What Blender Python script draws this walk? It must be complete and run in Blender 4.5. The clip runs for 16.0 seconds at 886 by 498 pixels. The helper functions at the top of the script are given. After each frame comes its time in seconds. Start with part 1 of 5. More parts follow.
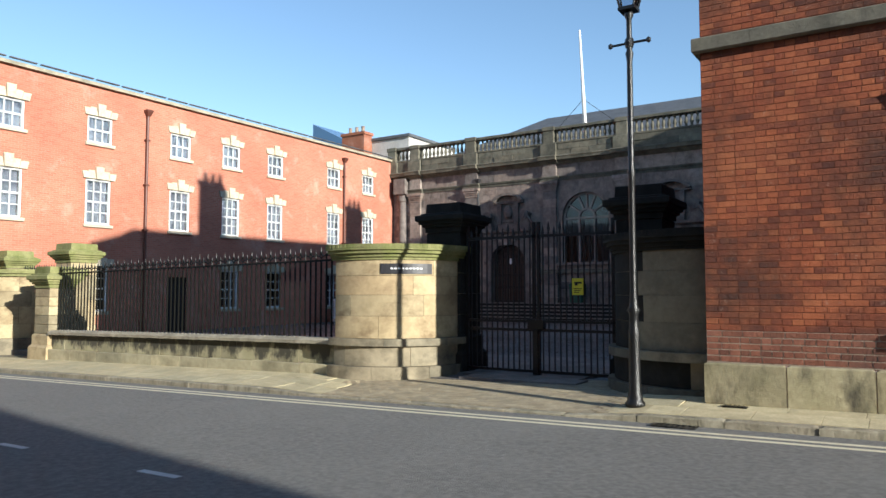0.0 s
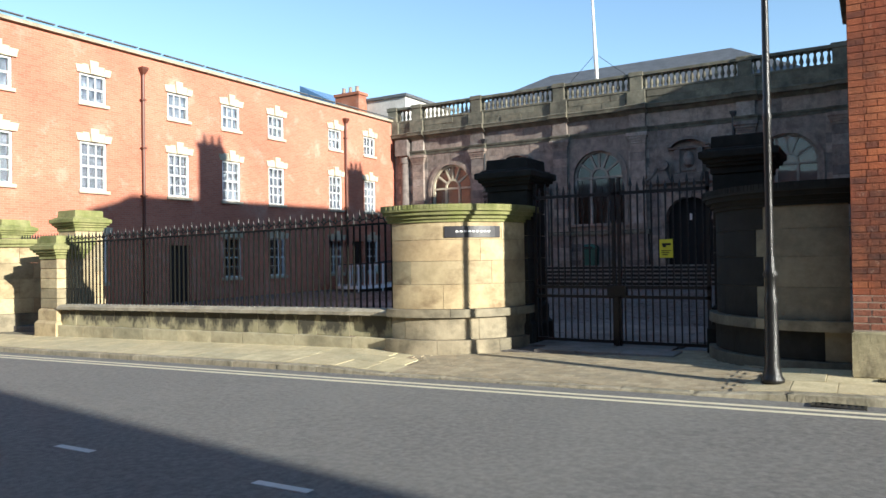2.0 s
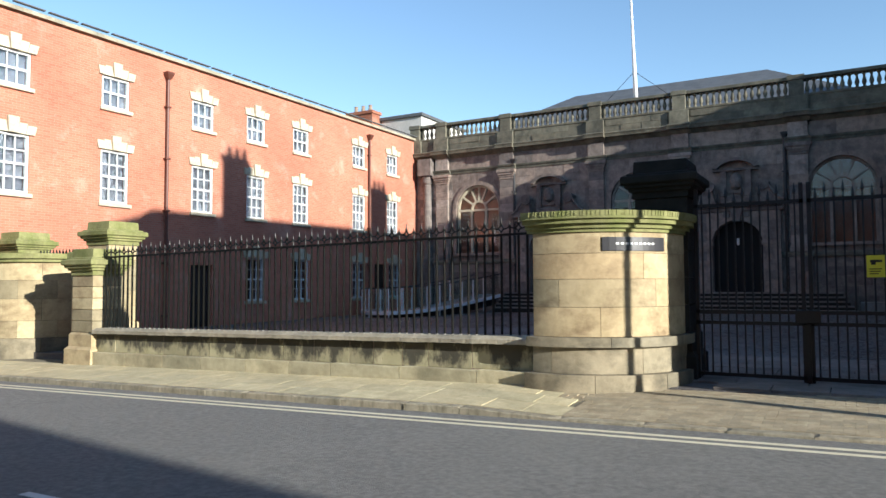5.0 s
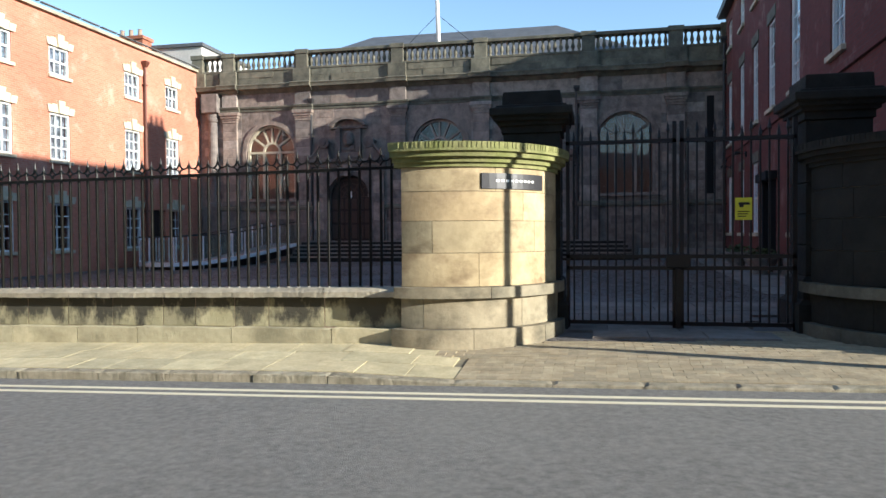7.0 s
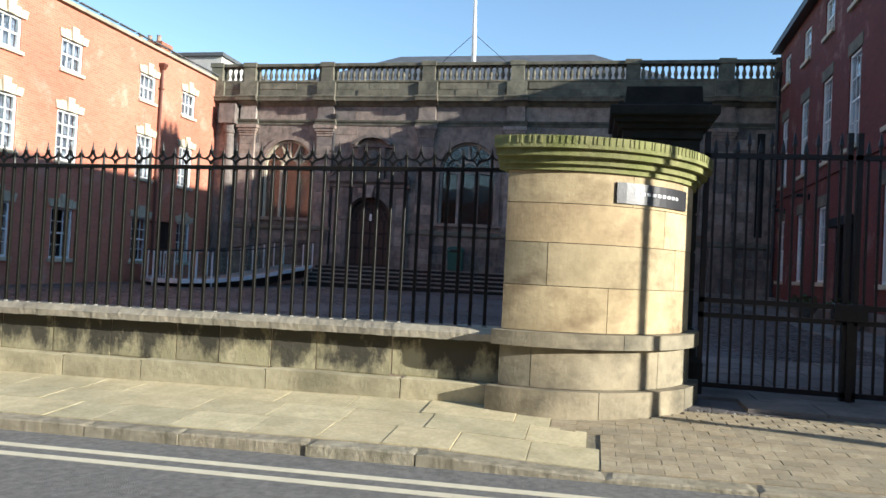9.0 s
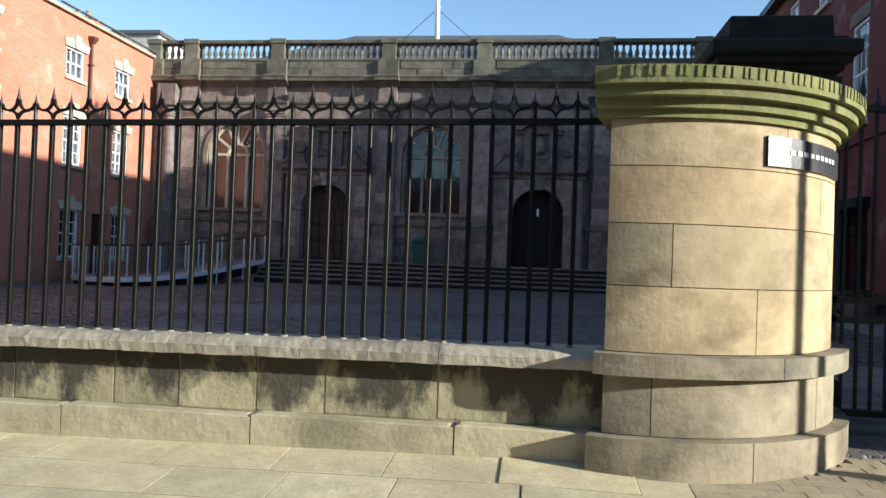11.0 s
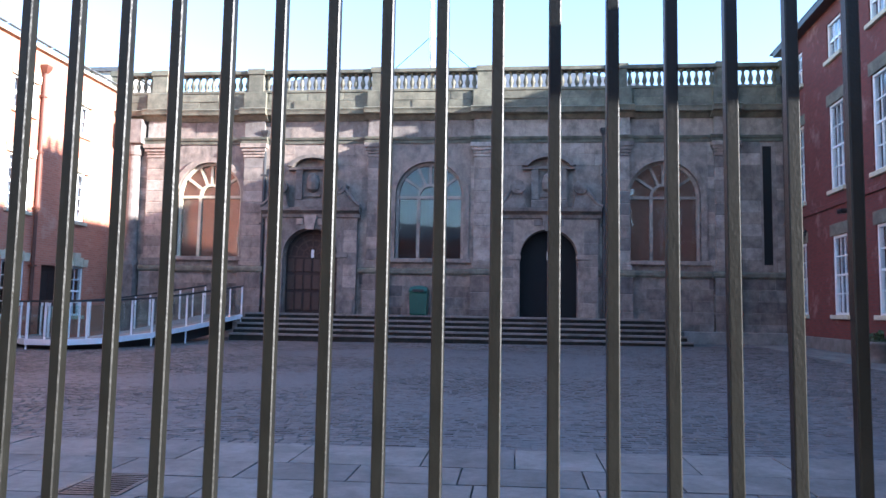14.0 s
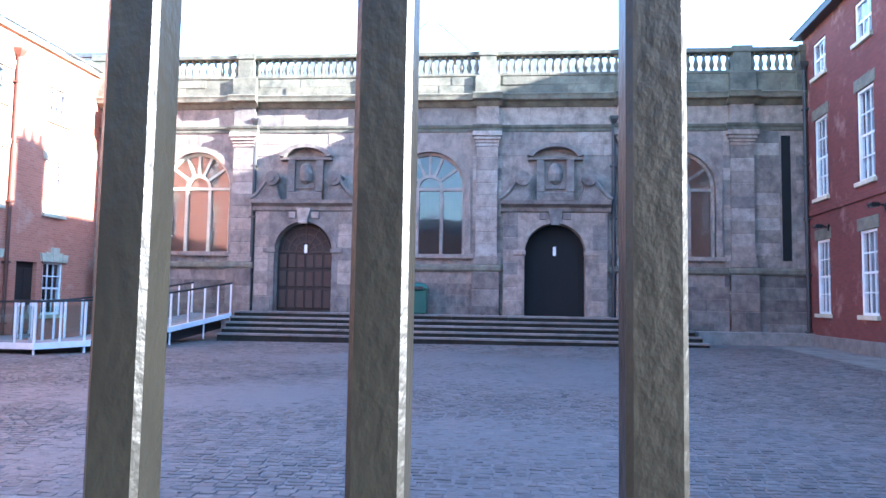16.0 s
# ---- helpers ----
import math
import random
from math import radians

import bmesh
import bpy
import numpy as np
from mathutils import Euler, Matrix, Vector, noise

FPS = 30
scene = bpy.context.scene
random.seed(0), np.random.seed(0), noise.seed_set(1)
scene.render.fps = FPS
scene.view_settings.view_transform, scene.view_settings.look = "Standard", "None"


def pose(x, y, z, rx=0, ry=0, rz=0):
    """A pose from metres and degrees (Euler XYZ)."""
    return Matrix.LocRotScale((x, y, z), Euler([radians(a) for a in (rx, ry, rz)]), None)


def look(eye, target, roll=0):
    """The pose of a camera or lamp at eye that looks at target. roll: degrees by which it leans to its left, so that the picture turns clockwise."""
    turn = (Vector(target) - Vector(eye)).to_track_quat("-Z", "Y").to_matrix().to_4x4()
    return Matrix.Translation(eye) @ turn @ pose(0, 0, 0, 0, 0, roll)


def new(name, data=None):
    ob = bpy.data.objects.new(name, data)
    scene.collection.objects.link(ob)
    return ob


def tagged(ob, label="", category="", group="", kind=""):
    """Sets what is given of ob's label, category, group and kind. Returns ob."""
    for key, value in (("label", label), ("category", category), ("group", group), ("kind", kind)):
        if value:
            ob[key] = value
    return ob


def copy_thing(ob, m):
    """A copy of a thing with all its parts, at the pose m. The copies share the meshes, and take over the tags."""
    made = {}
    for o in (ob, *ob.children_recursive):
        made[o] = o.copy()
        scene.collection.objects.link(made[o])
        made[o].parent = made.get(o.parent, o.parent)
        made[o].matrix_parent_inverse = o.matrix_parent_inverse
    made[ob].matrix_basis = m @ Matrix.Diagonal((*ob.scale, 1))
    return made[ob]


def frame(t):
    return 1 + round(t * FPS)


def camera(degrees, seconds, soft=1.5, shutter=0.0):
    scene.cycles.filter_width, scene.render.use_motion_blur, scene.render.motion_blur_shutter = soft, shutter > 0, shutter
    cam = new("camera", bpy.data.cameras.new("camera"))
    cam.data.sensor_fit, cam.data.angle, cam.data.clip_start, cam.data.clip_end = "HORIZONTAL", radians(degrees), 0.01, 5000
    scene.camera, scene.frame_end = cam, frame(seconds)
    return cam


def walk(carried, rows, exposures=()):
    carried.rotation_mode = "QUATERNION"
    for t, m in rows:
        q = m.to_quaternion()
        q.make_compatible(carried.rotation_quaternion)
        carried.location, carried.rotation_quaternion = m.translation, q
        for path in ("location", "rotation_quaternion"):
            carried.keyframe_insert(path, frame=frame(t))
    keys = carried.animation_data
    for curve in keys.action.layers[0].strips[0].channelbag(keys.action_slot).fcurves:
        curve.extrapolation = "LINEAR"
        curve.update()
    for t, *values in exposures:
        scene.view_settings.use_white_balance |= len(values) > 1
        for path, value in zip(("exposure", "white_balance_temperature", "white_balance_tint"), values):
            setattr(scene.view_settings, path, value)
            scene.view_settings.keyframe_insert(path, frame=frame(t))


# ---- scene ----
cam = camera(63.5, 16.0)
PATH = [
    (0, (7.725, -8.361, 1.594), (6.645, -6.682, 1.72), 0.0),
    (0.5, (7.293, -8.373, 1.609), (6.446, -6.566, 1.745), 1.5),
    (1, (6.835, -8.338, 1.621), (6.083, -6.485, 1.687), 1.4),
    (1.5, (6.345, -8.312, 1.67), (5.432, -6.533, 1.732), 1.2),
    (2, (5.841, -8.105, 1.624), (4.808, -6.392, 1.65), -0.9),
    (2.5, (5.272, -7.96, 1.602), (4.137, -6.316, 1.703), -0.8),
    (3, (4.822, -7.816, 1.56), (3.695, -6.166, 1.655), -0.2),
    (3.2, (4.622, -7.774, 1.582), (3.489, -6.128, 1.66), -0.3),
    (5.3, (2.593, -7.509, 1.496), (1.686, -5.729, 1.593), -0.3),
    (5.5, (2.441, -7.44, 1.497), (1.605, -5.625, 1.565), -0.4),
    (6, (2.014, -7.282, 1.47), (1.431, -5.369, 1.493), -0.0),
    (6.5, (1.608, -6.96, 1.426), (1.194, -5.004, 1.388), -0.1),
    (7, (1.281, -6.584, 1.422), (0.872, -4.627, 1.382), -0.4),
    (7.5, (0.962, -6.122, 1.371), (0.629, -4.15, 1.41), 3.4),
    (8, (0.604, -5.612, 1.318), (0.277, -3.639, 1.345), 3.5),
    (8.5, (0.241, -5.187, 1.338), (-0.112, -3.222, 1.446), 4.2),
    (9, (-0.137, -4.736, 1.327), (-0.549, -2.779, 1.376), 2.9),
    (9.2, (-0.29, -4.593, 1.315), (-0.751, -2.648, 1.356), 2.6),
    (11.5, (-1.519, -2.372, 1.32), (-1.73, -0.383, 1.354), 1.4),
    (12, (-1.727, -1.886, 1.343), (-1.921, 0.102, 1.445), 1.0),
    (12.5, (-1.931, -1.377, 1.325), (-2.17, 0.603, 1.466), 0.7),
    (12.9, (-2.068, -0.986, 1.34), (-2.256, 0.999, 1.486), 2.2),
    (13, (-2.097, -0.904, 1.327), (-2.279, 1.081, 1.481), 1.7),
    (13.5, (-2.39, -0.383, 1.348), (-2.573, 1.603, 1.497), -1.2),
    (14, (-2.511, 0.045, 1.363), (-2.71, 2.027, 1.533), 1.0),
    (14.5, (-2.57, 0.457, 1.386), (-2.758, 2.442, 1.542), 0.5),
    (15, (-2.675, 0.807, 1.455), (-2.819, 2.8, 1.547), 3.1),
    (15.5, (-2.725, 1.133, 1.525), (-2.844, 3.124, 1.671), 2.2),
    (16, (-2.757, 1.359, 1.586), (-2.948, 3.345, 1.733), 1.0),
]
walk(cam, [(t, look(eye, target, roll)) for t, eye, target, roll in PATH],
     [(0, 0.8, 6350, 7), (0.5, 0.76, 6300, 7), (1, 1.08, 6450, 6), (1.5, 1.18, 6500, 6), (2.5, 1.0, 6450, 7), (3.2, 0.97, 6400, 7), (5.3, 0.95, 6350, 7),
      (6, 1.02, 6400, 7), (7, 1.2, 6450, 7), (9, 1.17, 6450, 7), (11.5, 1.05, 6400, 7), (12.1, 1.27, 6500, 6), (12.6, 1.45, 6750, 6), (13, 1.68, 6200, 9),
      (13.7, 2.5, 5950, 12), (14.5, 2.8, 5850, 13), (15.1, 3.45, 5700, 12), (16, 3.65, 5600, 11)])

# ---------------------------------------------------------------- light
SUN = Vector((-1.0, 0.265, -0.305)).normalized()      # the way the sunlight goes
world = bpy.data.worlds.new("sky")
scene.world = world
world.use_nodes = True
wn = world.node_tree.nodes
sky = wn.new("ShaderNodeTexSky")
sky.sky_type, sky.sun_disc = "NISHITA", False
sky.sun_elevation = math.asin(-SUN.z)
sky.sun_rotation = math.atan2(-SUN.x, -SUN.y)
sky.air_density, sky.dust_density, sky.ozone_density = 1.0, 0.0, 2.4
world.node_tree.links.new(sky.outputs[0], wn["Background"].inputs[0])
wn["Background"].inputs[1].default_value = 0.126
sun = new("sun", bpy.data.lights.new("sun", "SUN"))
sun.data.energy, sun.data.angle, sun.data.color = 5.0, radians(0.55), (1.0, 0.95, 0.87)
sun.rotation_euler = SUN.to_track_quat("-Z", "Y").to_euler()


# ---------------------------------------------------------------- materials
def shader(name, rough=0.8, metal=0.0):
    m = bpy.data.materials.new(name)
    m.use_nodes = True
    b = m.node_tree.nodes["Principled BSDF"]
    b.inputs["Roughness"].default_value, b.inputs["Metallic"].default_value = rough, metal
    return m, m.node_tree, b


def mixed(nt, kind, a, b, f):
    n = nt.nodes.new("ShaderNodeMix")
    n.data_type, n.blend_type = "RGBA", kind
    for sock, v in ((n.inputs[0], f), (n.inputs[6], a), (n.inputs[7], b)):
        if isinstance(v, bpy.types.NodeSocket):
            nt.links.new(v, sock)
        elif isinstance(v, tuple):
            sock.default_value = (*v, 1)
        else:
            sock.default_value = v
    return n.outputs[2]


def noisy(nt, scale, detail=4.0, rough=0.6, lo=0.35, hi=0.65, stretch=None):
    co = nt.nodes.new("ShaderNodeNewGeometry").outputs["Position"]
    if stretch:
        mp = nt.nodes.new("ShaderNodeMapping")
        mp.inputs["Scale"].default_value = stretch
        nt.links.new(co, mp.inputs[0])
        co = mp.outputs[0]
    n = nt.nodes.new("ShaderNodeTexNoise")
    n.inputs["Scale"].default_value, n.inputs["Detail"].default_value, n.inputs["Roughness"].default_value = scale, detail, rough
    nt.links.new(co, n.inputs["Vector"])
    r = nt.nodes.new("ShaderNodeMapRange")
    r.inputs[1].default_value, r.inputs[2].default_value = lo, hi
    nt.links.new(n.outputs[0], r.inputs[0])
    return r.outputs[0]


def times(nt, a, k):
    n = nt.nodes.new("ShaderNodeMath")
    n.operation = "MULTIPLY"
    nt.links.new(a, n.inputs[0])
    if isinstance(k, bpy.types.NodeSocket):
        nt.links.new(k, n.inputs[1])
    else:
        n.inputs[1].default_value = k
    return n.outputs[0]


def relief(nt, bsdf, height, strength, distance):
    n = nt.nodes.new("ShaderNodeBump")
    n.inputs["Strength"].default_value, n.inputs["Distance"].default_value = strength, distance
    nt.links.new(height, n.inputs["Height"])
    nt.links.new(n.outputs[0], bsdf.inputs["Normal"])


def grained(name, light, dark, stain, rough=0.85, big=0.8, fine=30.0, bump=0.35, stains=0.6, vary=0.0, stretch=None, island=False):
    """Weathered mineral surface: two tones, stains at a larger scale, fine relief; vary: from piece to piece."""
    m, nt, b = shader(name, rough)
    c = mixed(nt, "MIX", light, dark, noisy(nt, fine * 0.18, 5))
    c = mixed(nt, "MIX", c, stain, times(nt, noisy(nt, big, 5, 0.65, 0.48, 0.75, stretch), stains))
    c = mixed(nt, "MULTIPLY", c, (0.62, 0.6, 0.57), times(nt, noisy(nt, fine, 3, 0.7), 0.45))
    if vary:
        src = nt.nodes.new("ShaderNodeNewGeometry").outputs["Random Per Island"] if island else nt.nodes.new("ShaderNodeObjectInfo").outputs["Random"]
        r = nt.nodes.new("ShaderNodeValToRGB")
        e = r.color_ramp.elements
        e[0].color, e[1].color = (1 - vary, 1 - vary, 1 - vary, 1), (1 + vary * 0.5, 1 + vary * 0.42, 1 + vary * 0.3, 1)
        mid = r.color_ramp.elements.new(0.55)
        mid.color = (1, 1 - vary * 0.25, 1 - vary * 0.45, 1)
        nt.links.new(src, r.inputs[0])
        c = mixed(nt, "MULTIPLY", c, r.outputs[0], 1.0)
    nt.links.new(c, b.inputs["Base Color"])
    relief(nt, b, noisy(nt, fine * 1.6, 6, 0.7, 0.2, 0.8), bump, 0.012)
    return m


def brickwork(name, a, b2, mortar, along, soot=0.0, bright=(0.8, 0.6, 0.5), patches=0.3):
    """Far brick walls: courses 75 mm high in the material, with blotches."""
    m, nt, b = shader(name, 0.88)
    co = nt.nodes.new("ShaderNodeNewGeometry").outputs["Position"]
    split, mp = nt.nodes.new("ShaderNodeSeparateXYZ"), nt.nodes.new("ShaderNodeCombineXYZ")
    nt.links.new(co, split.inputs[0])
    nt.links.new(split.outputs[along], mp.inputs[0])
    nt.links.new(split.outputs[2], mp.inputs[1])
    t = nt.nodes.new("ShaderNodeTexBrick")
    t.inputs["Color1"].default_value, t.inputs["Color2"].default_value, t.inputs["Mortar"].default_value = (*a, 1), (*b2, 1), (*mortar, 1)
    t.inputs["Scale"].default_value, t.inputs["Mortar Size"].default_value = 1.0, 0.006
    t.inputs["Brick Width"].default_value, t.inputs["Row Height"].default_value, t.inputs["Bias"].default_value = 0.225, 0.075, -0.2
    nt.links.new(mp.outputs[0], t.inputs["Vector"])
    c = mixed(nt, "MIX", t.outputs["Color"], bright, times(nt, noisy(nt, 0.9, 6, 0.7, 0.55, 0.75), patches))
    c = mixed(nt, "MULTIPLY", c, (0.7, 0.62, 0.6), times(nt, noisy(nt, 0.35, 4, 0.6), 0.6))
    c = mixed(nt, "MULTIPLY", c, (0.12, 0.1, 0.1), times(nt, noisy(nt, 1.6, 6, 0.7, 0.55, 0.8), soot))
    nt.links.new(c, b.inputs["Base Color"])
    n = nt.nodes.new("ShaderNodeBump")
    n.inputs["Strength"].default_value, n.inputs["Distance"].default_value = 0.35, 0.01
    n.invert = True
    nt.links.new(t.outputs["Fac"], n.inputs["Height"])
    nt.links.new(n.outputs[0], b.inputs["Normal"])
    return m


def painted(name, colour, rough=0.45, metal=0.0, wear=None, bump=0.1, fine=25.0, amount=0.5):
    m, nt, b = shader(name, rough, metal)
    c = mixed(nt, "MULTIPLY", colour, (0.75, 0.75, 0.74), times(nt, noisy(nt, 4.0, 5), 0.5))
    if wear:
        c = mixed(nt, "MIX", c, wear, times(nt, noisy(nt, fine, 5, 0.7, 0.55, 0.75), amount))
    nt.links.new(c, b.inputs["Base Color"])
    relief(nt, b, noisy(nt, fine * 2, 4), bump, 0.004)
    return m


def glazing(name, tint=(0.9, 0.95, 1.0), rough=0.02, transmit=True):
    m, nt, b = shader(name, rough)
    b.inputs["Base Color"].default_value = (*tint, 1)
    b.inputs["Transmission Weight"].default_value = 1.0 if transmit else 0.0
    b.inputs["IOR"].default_value = 1.45
    relief(nt, b, noisy(nt, 1.5, 2), 0.05, 0.02)
    return m


def lumpy(name, colour, wear, rough):
    """Thick brushed paint over rusted iron: runs and blisters drawn out along the bars."""
    m, nt, b = shader(name, rough)
    c = mixed(nt, "MIX", colour, wear, times(nt, noisy(nt, 40, 4, 0.6, 0.52, 0.72, (1, 1, 0.6)), 0.4))
    c = mixed(nt, "MULTIPLY", c, (0.45, 0.44, 0.42), times(nt, noisy(nt, 20, 4, 0.6, 0.42, 0.68, (1, 1, 0.6)), 0.8))
    nt.links.new(c, b.inputs["Base Color"])
    b.inputs["Specular IOR Level"].default_value = 0.3
    relief(nt, b, noisy(nt, 130, 3, 0.5, 0.3, 0.7, (1, 1, 0.7)), 0.22, 0.002)
    return m


def old_brick(name, island):
    """Hand-made brick: every piece its own red, with soot in ragged patches and pale scars."""
    m, nt, b = shader(name, 0.9)
    src = nt.nodes.new("ShaderNodeNewGeometry").outputs["Random Per Island"] if island else nt.nodes.new("ShaderNodeObjectInfo").outputs["Random"]
    ramp = nt.nodes.new("ShaderNodeValToRGB")
    e = ramp.color_ramp.elements
    e[0].color, e[1].color = (0.085, 0.025, 0.019, 1), (0.45, 0.15, 0.06, 1)
    for at, col in ((0.2, (0.225, 0.055, 0.026)), (0.5, (0.32, 0.082, 0.034)), (0.82, (0.4, 0.11, 0.042))):
        k = e.new(at)
        k.color = (*col, 1)
    nt.links.new(src, ramp.inputs[0])
    c = mixed(nt, "MIX", ramp.outputs[0], (0.31, 0.088, 0.04), 0.2)
    c = mixed(nt, "MULTIPLY", c, (0.6, 0.52, 0.5), times(nt, noisy(nt, 22, 4, 0.7), 0.5))
    c = mixed(nt, "MIX", c, (0.4, 0.13, 0.055), times(nt, noisy(nt, 1.5, 5, 0.7, 0.45, 0.62), 0.5))
    c = mixed(nt, "MIX", c, (0.05, 0.026, 0.02), times(nt, noisy(nt, 0.85, 5, 0.7, 0.42, 0.66), 0.85))
    c = mixed(nt, "MIX", c, (0.45, 0.3, 0.22), times(nt, noisy(nt, 9, 4, 0.7, 0.62, 0.74), 0.5))
    nt.links.new(c, b.inputs["Base Color"])
    relief(nt, b, noisy(nt, 40, 6, 0.7, 0.2, 0.8), 0.6, 0.01)
    return m


ASPHALT = grained("asphalt", (0.225, 0.22, 0.205), (0.14, 0.137, 0.13), (0.25, 0.245, 0.225), 0.88, 0.35, 90, 0.8, 0.5)
def setts(name):
    m, nt, b = shader(name, 0.62)
    co = nt.nodes.new("ShaderNodeNewGeometry").outputs["Position"]
    v = nt.nodes.new("ShaderNodeTexVoronoi")
    v.feature = "DISTANCE_TO_EDGE"
    v.inputs["Scale"].default_value, v.inputs["Randomness"].default_value = 9.0, 0.75
    nt.links.new(co, v.inputs["Vector"])
    w = nt.nodes.new("ShaderNodeTexVoronoi")
    w.inputs["Scale"].default_value, w.inputs["Randomness"].default_value = 9.0, 0.75
    nt.links.new(co, w.inputs["Vector"])
    edge = nt.nodes.new("ShaderNodeMapRange")
    edge.inputs[2].default_value = 0.09
    nt.links.new(v.outputs["Distance"], edge.inputs[0])
    bw = nt.nodes.new("ShaderNodeRGBToBW")
    nt.links.new(w.outputs["Color"], bw.inputs[0])
    c = mixed(nt, "MIX", (0.10, 0.092, 0.09), (0.17, 0.155, 0.15), bw.outputs[0])
    c = mixed(nt, "MIX", (0.09, 0.083, 0.08), c, edge.outputs[0])
    c = mixed(nt, "MIX", c, (0.135, 0.125, 0.122), times(nt, noisy(nt, 0.3, 5, 0.65, 0.4, 0.6), 0.85))
    c = mixed(nt, "MULTIPLY", c, (0.6, 0.6, 0.62), times(nt, noisy(nt, 30.0, 4, 0.7), 0.5))
    nt.links.new(c, b.inputs["Base Color"])
    relief(nt, b, times(nt, edge.outputs[0], noisy(nt, 0.5, 4, 0.6, 0.35, 0.6)), 0.6, 0.02)
    return m


COURT = setts("court_setts")
FLAG = grained("flagstone", (0.66, 0.58, 0.37), (0.53, 0.46, 0.28), (0.34, 0.31, 0.2), 0.85, 1.4, 28, 0.3, 0.6, 0.14)
PAVER = grained("paver", (0.45, 0.385, 0.265), (0.35, 0.295, 0.195), (0.2, 0.17, 0.11), 0.85, 1.5, 35, 0.35, 0.6, 0.2)
PAVER_FAR = grained("paver_joined", (0.45, 0.385, 0.265), (0.35, 0.295, 0.195), (0.2, 0.17, 0.11), 0.85, 1.5, 35, 0.35, 0.6, 0.2, None, True)
def sooted_shaded(name, light, dark, soot):
    """Sandstone whose upper edge carries rain-shadow soot and painted coping shade, with a ragged lower border."""
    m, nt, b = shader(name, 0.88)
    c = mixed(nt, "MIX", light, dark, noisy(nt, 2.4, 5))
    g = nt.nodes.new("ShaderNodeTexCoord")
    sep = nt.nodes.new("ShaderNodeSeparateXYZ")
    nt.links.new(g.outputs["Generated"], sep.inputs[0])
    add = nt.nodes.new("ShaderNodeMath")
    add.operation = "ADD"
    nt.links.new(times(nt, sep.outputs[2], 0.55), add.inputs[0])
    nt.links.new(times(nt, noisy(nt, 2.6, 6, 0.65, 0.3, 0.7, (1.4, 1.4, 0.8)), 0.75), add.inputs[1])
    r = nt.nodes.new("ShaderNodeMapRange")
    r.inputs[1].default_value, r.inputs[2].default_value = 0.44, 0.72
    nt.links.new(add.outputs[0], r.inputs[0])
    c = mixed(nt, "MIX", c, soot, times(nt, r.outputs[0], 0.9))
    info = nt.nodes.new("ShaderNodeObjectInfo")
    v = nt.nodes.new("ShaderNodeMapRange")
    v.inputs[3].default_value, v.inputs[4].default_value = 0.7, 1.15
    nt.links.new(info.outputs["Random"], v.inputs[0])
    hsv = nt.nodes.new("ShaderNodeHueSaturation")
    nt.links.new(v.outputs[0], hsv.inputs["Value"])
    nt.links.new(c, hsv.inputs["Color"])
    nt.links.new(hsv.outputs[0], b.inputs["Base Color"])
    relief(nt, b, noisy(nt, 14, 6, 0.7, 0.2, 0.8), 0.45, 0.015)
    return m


SOOTED_SHADED = sooted_shaded("sooted_sandstone", (0.46, 0.41, 0.26), (0.34, 0.31, 0.18), (0.035, 0.032, 0.027))
JOINT = grained("joint_sand", (0.28, 0.24, 0.165), (0.18, 0.155, 0.105), (0.13, 0.125, 0.075), 0.95, 2, 50)
KERB = grained("kerbstone", (0.44, 0.4, 0.3), (0.27, 0.245, 0.175), (0.11, 0.105, 0.065), 0.88, 2.6, 13, 1.0, 0.8, 0.2, (2.5, 2.5, 0.7))
ASHLAR = grained("pale_sandstone", (0.525, 0.46, 0.3), (0.4, 0.345, 0.215), (0.2, 0.15, 0.088), 0.85, 2.0, 8, 0.25, 0.95, 0.42, (1, 1, 1.5))
ASHLAR_BROWN = grained("brown_sandstone", (0.43, 0.335, 0.2), (0.31, 0.235, 0.135), (0.18, 0.125, 0.075), 0.85, 1.7, 8, 0.25, 0.9, 0.25, (1, 1, 1.8))
LOWSTONE = grained("grey_weathered_stone", (0.35, 0.315, 0.225), (0.215, 0.195, 0.138), (0.07, 0.066, 0.05), 0.88, 1.6, 9, 0.4, 0.95, 0.25, (1, 1, 1.4))
BASESTONE = grained("ochre_base_stone", (0.55, 0.5, 0.335), (0.41, 0.37, 0.245), (0.2, 0.19, 0.12), 0.88, 1.6, 9, 0.4, 0.8, 0.18)
WALLSTONE = grained("stained_sandstone", (0.44, 0.39, 0.25), (0.33, 0.3, 0.18), (0.03, 0.028, 0.024), 0.88, 1.9, 12, 0.45, 0.95, 0.2, (1.6, 1.6, 0.7))
COPING = grained("coping_stone", (0.44, 0.39, 0.3), (0.33, 0.3, 0.22), (0.17, 0.155, 0.12), 0.88, 2.2, 11, 0.5, 0.75, 0.14)
MOSS = grained("mossy_stone", (0.29, 0.29, 0.13), (0.17, 0.19, 0.06), (0.1, 0.1, 0.045), 0.92, 2.5, 16, 0.5, 0.7, 0.1)
# soot plus deep shade in one colour: gate piers, right curved wall, step risers
SHADEDSTONE = grained("sooty_stone", (0.03, 0.028, 0.022), (0.016, 0.015, 0.012), (0.009, 0.009, 0.007), 0.95, 2.0, 20, 0.5, 0.8, 0.12)
HALLSTONE = grained("hall_sandstone", (0.365, 0.318, 0.29), (0.235, 0.204, 0.188), (0.045, 0.041, 0.041), 0.88, 1.6, 22, 0.5, 0.65, 0.42, (1.5, 1.5, 0.8))
